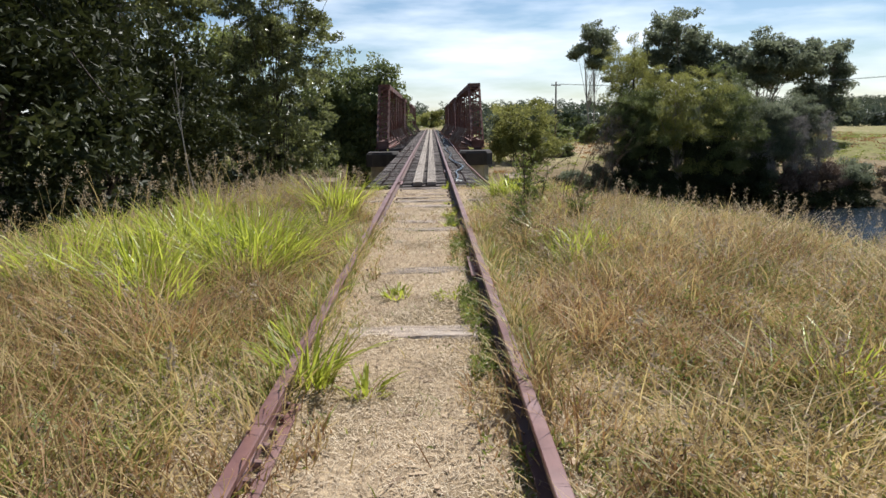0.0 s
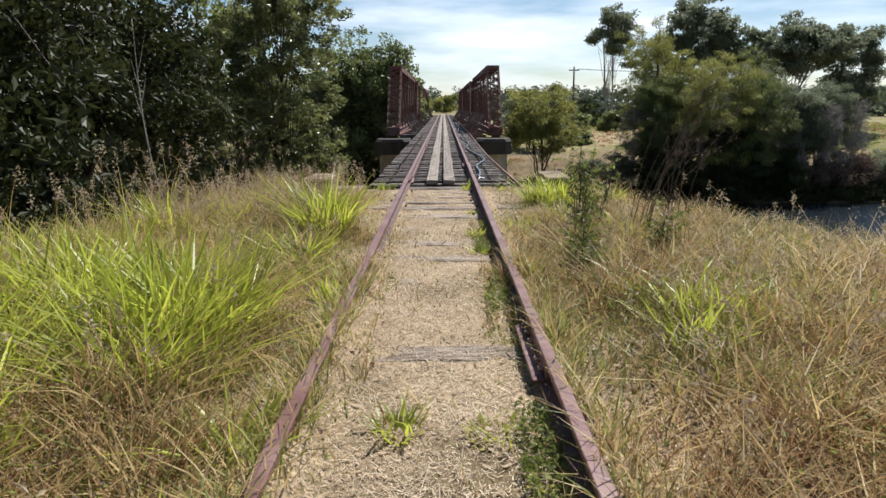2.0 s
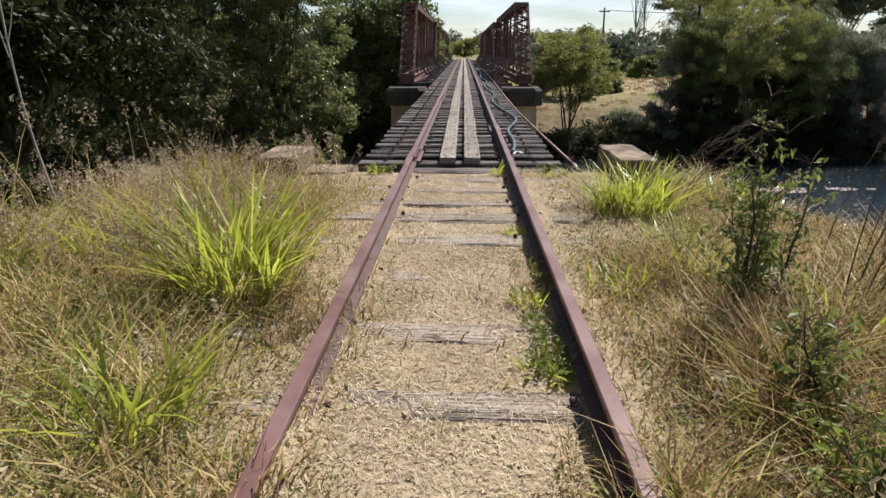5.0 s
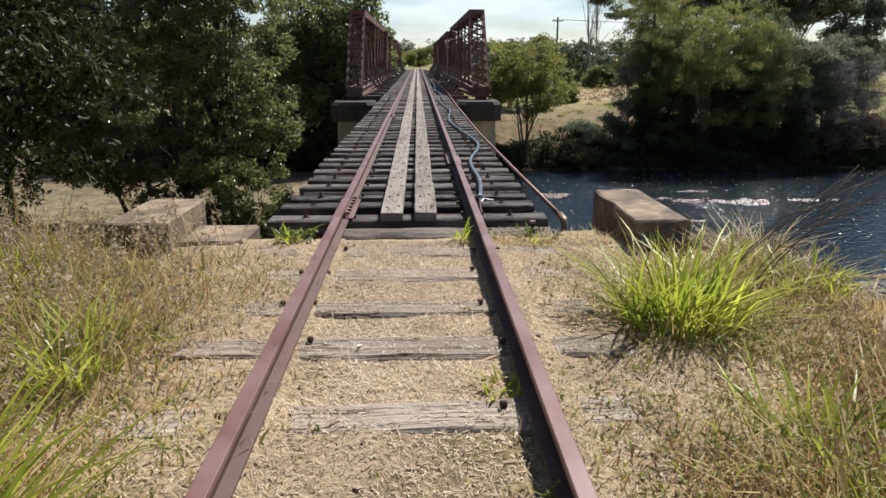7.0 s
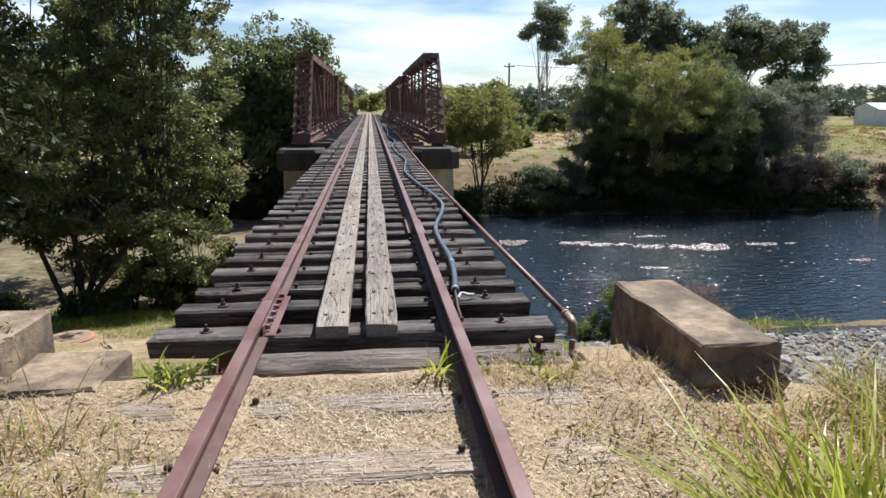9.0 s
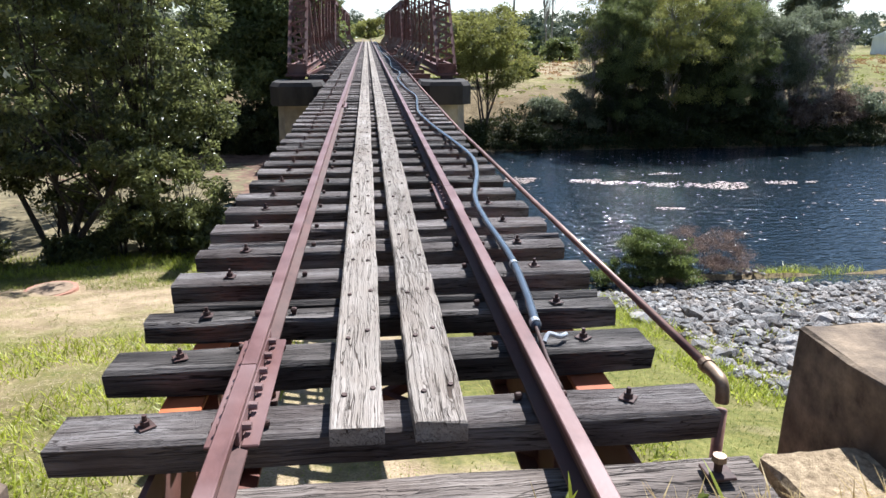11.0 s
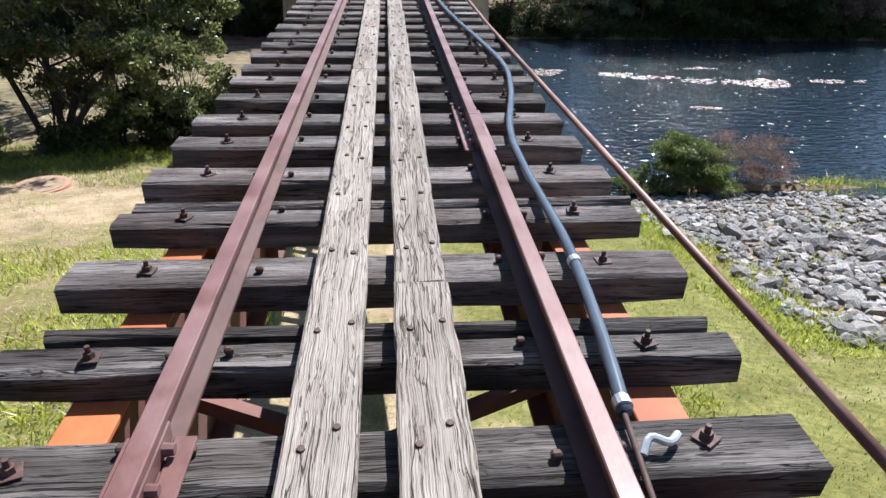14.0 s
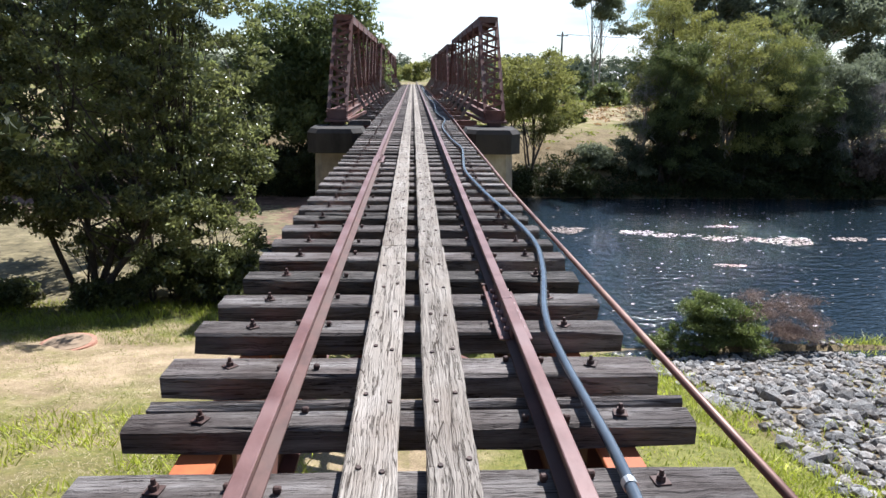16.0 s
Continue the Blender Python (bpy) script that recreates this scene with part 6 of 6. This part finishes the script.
weed(1.40, 8.6, 1.16, 500, (0.06, 0.05), 6)
weed(1.62, 8.75, 0.82, 501)
weed(1.95, 7.6, 0.6, 502, (0.1, 0.1))
weed(1.12, 6.9, 0.5, 503, (0.1, 0.05), 4)
weed(1.30, 7.6, 0.42, 504, (-0.1, 0.1), 4)


def whips(x, y, n, height, seed, lean, label, category):
    """Long thin bare stems that lean one way, with fine drooping plumes."""
    r = np.random.default_rng(seed)
    ob = thing("bare_stalks", label, category, at=(x, y, float(ground_z(x, y))))
    for _ in range(n):
        h = height * r.uniform(0.7, 1.1)
        foot = np.array((r.normal(0, 0.12), r.normal(0, 0.12), -0.03))
        way = np.array((lean[0] + r.normal(0, 0.12), lean[1] + r.normal(0, 0.12), 0)) * h
        line = [foot + way * t ** 1.8 + np.array((0, 0, h * (t - 0.12 * t ** 3))) for t in np.linspace(0, 1, 9)]
        stem = part("stalk", tube(line, [0.005 * (1.1 - 0.85 * t) for t in np.linspace(0, 1, 9)], 5), TWIG, ob)
        bm = bmesh.new()
        for i in range(5, 9):
            for _ in range(4):
                tip = line[i] + way / h * r.uniform(0.08, 0.22) + r.normal(0, 0.035, 3) + np.array((0, 0, r.uniform(-0.02, 0.12)))
                tube([line[i], (line[i] + tip) / 2 + (0, 0, 0.015), tip], [0.0022, 0.0018, 0.0012], 4, bm)
        part("plume", bm, TWIG, stem)["kind"] = "stuff"


whips(1.85, 11.2, 5, 0.85, 510, (0.75, 0.0), "long arching seed stalks rising from the green clump", "grass")
whips(2.05, 8.6, 9, 1.75, 511, (0.38, 0.0), "tall thin brown bare stalks beside the weed", "dry stalks")
whips(2.6, 9.4, 8, 1.5, 512, (0.3, 0.1), "tall thin brown bare stalks beside the weed", "dry stalks")

# a pale dead sapling leaning in front of the dark trees
ob = thing("dead_sapling", "thin pale leafless sapling leaning before the dark trees", "sapling", at=(-4.3, 12.5, float(ground_z(-4.3, 12.5)) - 0.05))
trunk = part("trunk", tube(spline([(0, 0, 0), (-0.05, 0, 0.8), (-0.22, 0, 1.7), (-0.30, 0, 2.6), (-0.32, 0, 3.8)], 5), [0.022 * (1 - 0.035 * i) for i in range(21)], 6), PALE_BARK, ob, smooth=True)
for i, (z0, dx, dz) in enumerate(((1.2, 0.3, -0.8), (2.4, -0.13, 0.5), (2.5, 0.1, 0.45), (2.8, -0.1, 0.4), (3.0, 0.12, 0.5))):
    foot = (-0.05 - 0.13 * min(z0 - 0.3, 2), 0.0, z0)
    part("twig", tube([foot, (foot[0] + dx * 0.5, 0.03, z0 + dz * 0.45), (foot[0] + dx, 0.05, z0 + dz)], [0.008, 0.006, 0.003], 5), PALE_BARK, ob)

# slender she-oaks that fill the grove, leaf colour dark for the shade inside
for k in range(7):
    gx1, gy1, h = 18.2 + 1.9 * k + 0.5 * math.sin(k * 2.3), 63.0 + 0.8 * math.sin(k * 1.7), 7.0 + 1.6 * math.sin(k * 2.9)
    tree("she_oak", "slender she-oak with drooping needle twigs, leaves toned as in shade", "tree", (gx1, gy1), [(0, 0, 0.62 * h, 0.8, 0.8, 0.34 * h), (0.2, 0, 0.32 * h, 1.0, 0.9, 0.26 * h)], LEAF_DARK, BARK, 170 + k, 0.22, 40, 130, 1, 0.1, 0.5, 0.16, 0.3, 1.2, group="she-oaks of the grove")

# bare grey trees among the grove
for k, (x, y, h) in enumerate(((17.0, 63.8, 9.5), (31.0, 62.9, 8.5), (34.0, 63.2, 9.0), (37.0, 64.5, 8.6))):
    tree("bare_tree", "thin grey nearly leafless tree at the edge of the grove", "tree", (x, y), [(0, 0, 0.66 * h, 1.4, 1.4, 0.32 * h), (0.5, 0, 0.4 * h, 1.2, 1.2, 0.2 * h)], GREY_TWIG, PALE_BARK, 160 + k, 0.3, 16, 110, 3, 0.1, 0.55, 0.05, 0.2, 0.2, group="bare trees by the grove")

# weeds along the inner side of one rail and at the abutment edge
n = 2000
x, y = rng.uniform(0.34, 0.53, n), rng.uniform(1.5, 12.4, n)
ok = (x > 0.47 - 0.12 * (wave(x * 2, y, 1.4, 2) > 0.0)) & (wave(x, y, 1.0, 9) > np.where(y < 8.5, -0.15, 0.3))
x, y = x[ok], y[ok]
v, q = leaves(np.stack((x, y, ground_z(x, y) + 0.045), 1), np.array((0.03, 0.03, 0.045)), 6, 0.013, rng, 0.5)
tagged(new("rail_weeds", from_np("rail_weeds", v, q, material=WEED)), "low dark green weeds along the inner side of the rail", "weeds", kind="stuff")
x, y = np.concatenate((rng.uniform(-1.0, -0.72, 30), rng.uniform(0.62, 1.2, 10))), np.full(40, 12.98) + rng.uniform(-0.1, 0.04, 40)
v, q = leaves(np.stack((x, y, np.full(40, -0.12) + rng.uniform(-0.05, 0.05, 40)), 1), np.array((0.03, 0.03, 0.035)), 5, 0.022, rng, 0.6)
tagged(new("edge_weeds", from_np("edge_weeds", v, q, material=WEED)), "leafy weeds sprouting at the edge of the abutment", "weeds", kind="stuff")
x, y = rng.uniform(0.62, 1.7, 700), rng.uniform(12.7, 13.08, 700)
grass("edge_straw", "dry straw tufts on the edge of the abutment", STRAW, x, y, rng.uniform(0.04, 0.14, 700), rng.uniform(0.004, 0.008, 700), rng.uniform(0.2, 1.2, 700), rng.uniform(0.2, 0.9, 700), rng, 0.03)

# turf on the lower bank
x, y = field(120000, -14, 8, 13.4, 34, lambda x, y: (rng.random(len(x)) < 0.3 + 0.5 * (wave(x, y, 0.8, 1.5) > 0.25) + 0.88 * ((x > 1.0) | (np.abs(x + 3) < 1.3) | (y > 30.5)) * (0.5 + 0.5 * (wave(x, y, 0.5, 3) > -0.2))) & ~((x > 6.9) & (y > 20.5)) & ~((x + 9.05) ** 2 + (y - 30.4) ** 2 < 0.8))
k = len(x)
grass("bank_turf", "mown green and yellow turf on the river bank", GREEN, x, y, rng.uniform(0.015, 0.055, k) * (1 + 3.0 * (y > 30.5) + 1.5 * (np.abs(x + 2.6) < 1.0)), rng.uniform(0.008, 0.016, k), rng.uniform(0.1, 0.8, k), rng.uniform(0.1, 0.8, k), rng)

# long green fringe by the water, along the rocks and beside the deck; straw on the bank
fx, fy, fh = [], [], []
for n, x0, x1, y0, y1, h in ((5200, -16, -3.5, 33.2, 38.4, 0.30), (8500, -6.4, -1.5, 14.0, 24.0, 0.18), (2400, 1.6, 3.6, 15.5, 21.0, 0.14), (5200, 5.4, 7.4, 20.0, 33.0, 0.2), (1500, 3.0, 6.0, 22.0, 32.0, 0.12), (900, 13.0, 18.0, 33.0, 34.2, 0.35), (5200, 6.4, 19.0, 20.5, 33.5, 0.2)):
    x, y = rng.uniform(x0, x1, n), rng.uniform(y0, y1, n)
    ok = (wave(x, y, 0.7, 6) > np.where((h == 0.2) & (x > 7.4), 0.42, -0.35)) & ((x + 9.05) ** 2 + (y - 30.4) ** 2 > 1)
    fx.append(x[ok])
    fy.append(y[ok])
    fh.append(np.full(ok.sum(), h))
x, y, h = np.concatenate(fx), np.concatenate(fy), np.concatenate(fh)
k = len(x)
grass("bank_fringe", "lush bright green grass fringe on the river bank", LIME, x, y, h * rng.uniform(0.4, 1.3, k), rng.uniform(0.012, 0.028, k), rng.uniform(0.1, 0.7, k), rng.uniform(0.1, 0.8, k), rng)
v, q = litter(50000, -13, -1.5, 13.6, 33.5, 0.035)
tagged(new("bank_straw", from_np("bank_straw", v, q, material=LITTER)), "dry cut straw scattered on the mown bank", "straw", kind="stuff")
# grass that has closed over the rails
n = 2600
x, y = np.where(rng.random(n) < 0.5, rng.uniform(-0.74, -0.5, n), rng.uniform(0.60, 0.78, n)), rng.uniform(2.0, 7.2, n)
ok = (wave(x * 3, y, 1.1, 3) > -0.2) | (x < 0) & (y < 5.2)
x, y = x[ok], y[ok]
k = len(x)
grass("rail_side_grass", "dry and green grass grown over the rails", STRAW, x[: k // 2], y[: k // 2], rng.uniform(0.1, 0.3, k // 2), rng.uniform(0.005, 0.01, k // 2), rng.uniform(0.1, 0.8, k // 2), rng.uniform(0.1, 0.8, k // 2), rng)
grass("rail_side_grass", "dry and green grass grown over the rails", GREEN, x[k // 2:], y[k // 2:], rng.uniform(0.1, 0.28, k - k // 2), rng.uniform(0.005, 0.011, k - k // 2), rng.uniform(0.1, 0.8, k - k // 2), rng.uniform(0.1, 0.8, k - k // 2), rng)

# short dead grass lying between and beside the rails
n = 42000
x, y = rng.uniform(-1.6, 1.6, n), rng.uniform(1.0, 12.9, n)
ok = (wave(x, y, 1.7, 8) > -0.3) & (np.abs(np.abs(x) - 0.565) > 0.045)
x, y = x[ok], y[ok]
k = len(x)
grass("trodden_grass", "short trodden dead grass between the rails", LITTER, x, y, rng.uniform(0.012, 0.075, k), rng.uniform(0.0016, 0.004, k), rng.uniform(0.4, 2.4, k), rng.uniform(0.2, 1.0, k), rng)
n = 30000
x, y = rng.uniform(-1.5, 1.5, n), rng.uniform(0.0, 12.9, n)
ok = (wave(x, y, 1.5, 3) + 0.3 * wave(x, y, 4.3, 1) + 0.25 * smooth01(np.abs(x), 0.2, 0.5) > np.where(y > 10.5, 0.75, 0.5)) & (np.abs(np.abs(x) - 0.565) > 0.045)
x, y = x[ok], y[ok]
k = len(x)
grass("trodden_green", "small green grass tufts coming up through the straw", GREEN, x, y, rng.uniform(0.015, 0.075, k), rng.uniform(0.002, 0.005, k), rng.uniform(0.3, 1.6, k), rng.uniform(0.2, 1.0, k), rng)

# scrub along the far water line, tussocks on the plain behind it
n = 2600
x, y = rng.uniform(-30, 62, n), 61.4 + 5.5 * rng.random(n) ** 1.8
ok = (np.abs(x) > 3.4) & (wave(x, y, 0.35, 4) > np.where((x > 14) & (x < 37) | (x < -3), -0.9, -0.45) + 0.25 * (y - 61.4) / 2)
x, y = x[ok], y[ok]
v, q = leaves(np.stack((x, y, np.maximum(ground_z(x, y), WATER_Z) + rng.uniform(0.05, 0.7, len(x))), 1), np.array((0.75, 0.5, 0.35)), 34, 0.16, rng, 0.3)
# dark leaf tone stands for the shade down at the water line
tagged(new("bank_scrub", from_np("bank_scrub", v, q, material=LEAF_DARK)), "scrub and reeds along the far water line, leaves toned as in shade", "scrub", kind="stuff")
for name, label, material, o in (("plain_tussocks", "dull green tussocks over the dry plain", GREEN, 1), ("plain_straw", "tan dry grass tussocks over the plain", RUSSET, 6)):
    n = 2600
    x, y = rng.uniform(-25, 75, n), rng.uniform(66, 125, n)
    ok = (np.abs(x) > 3.6) & (wave(x, y, 0.12, o) > -0.1)
    x, y = x[ok], y[ok]
    v, q = leaves(np.stack((x, y, ground_z(x, y) + 0.08), 1), np.array((0.7, 0.7, 0.12)), 12, 0.2, rng, 0.25)
    tagged(new(name, from_np(name, v, q, material=material)), label, "grass", kind="stuff")

# ---- riprap ----


def rock_mesh(seed):
    r = np.random.default_rng(seed)
    bm = bmesh.new()
    bmesh.ops.create_icosphere(bm, subdivisions=1, radius=1.0)
    cutters = [(Vector(u).normalized(), r.uniform(0.45, 0.8)) for u in unit(7, r)]
    for v in bm.verts:
        for u, d in cutters:
            over = v.co.dot(u) - d
            if over > 0:
                v.co -= u * over
        v.co *= r.uniform(0.92, 1.08)
        v.co.x, v.co.z = v.co.x * 1.25, v.co.z * 0.7
    return to_mesh("stone", bm, ROCK)


ROCK_MESHES = [rock_mesh(600 + k) for k in range(8)]
bank = thing("riprap", "grey broken rock armour along the river bank", "rocks", kind="structure")


def riprap_spot(n):
    x, y = rng.uniform(5.8, 22, n), rng.uniform(20.0, 34.2, n)
    ok = (x > 6.6 + 0.5 * wave(x, y, 0.9) + 0.4 * smooth01(y, 22, 27) - 0.5 * smooth01(y, 28, 33)) & (y > 20.6 + 0.5 * wave(x, y, 0.8, 2) - 0.1 * (x - 6)) & (y < 33.4 + 0.4 * wave(x, y, 0.6))
    return x[ok], y[ok]


x, y = riprap_spot(1100)
near_first = np.argsort((x - 7) ** 2 + (y - 21) ** 2)[:300]
for i in near_first:
    ob = part("stone", ROCK_MESHES[rng.integers(8)], None, bank, at=(x[i], y[i], float(ground_z(x[i], y[i])) + rng.uniform(0.0, 0.1)))
    s = 0.09 + 0.25 * rng.random() ** 2
    ob.scale, ob.rotation_euler = (s * rng.uniform(0.8, 1.3), s, s * rng.uniform(0.8, 1.2)), tuple(rng.uniform(-0.5, 0.5, 2)) + (rng.uniform(0, 6.28),)
x, y = riprap_spot(8500)
base_v = [np.array([v.co[:] for v in me.vertices]) for me in ROCK_MESHES]
base_f = [np.array([p.vertices[:] for p in me.polygons]) for me in ROCK_MESHES]
vs, fs, o = [], [], 0
for i in range(len(x)):
    k = rng.integers(8)
    a, s = rng.uniform(0, 6.28), rng.uniform(0.05, 0.16)
    c, d = math.cos(a), math.sin(a)
    p = base_v[k] * s @ np.array(((c, d, 0), (-d, c, 0), (0, 0, 1)))
    vs.append(p + (x[i], y[i], float(ground_z(x[i], y[i])) + rng.uniform(-0.03, 0.10)))
    fs.append(base_f[k] + o)
    o += len(p)
rubble = part("rubble", from_np("rubble", np.concatenate(vs), tris=np.concatenate(fs), material=ROCKS), None, bank)
rubble["kind"] = "stuff"
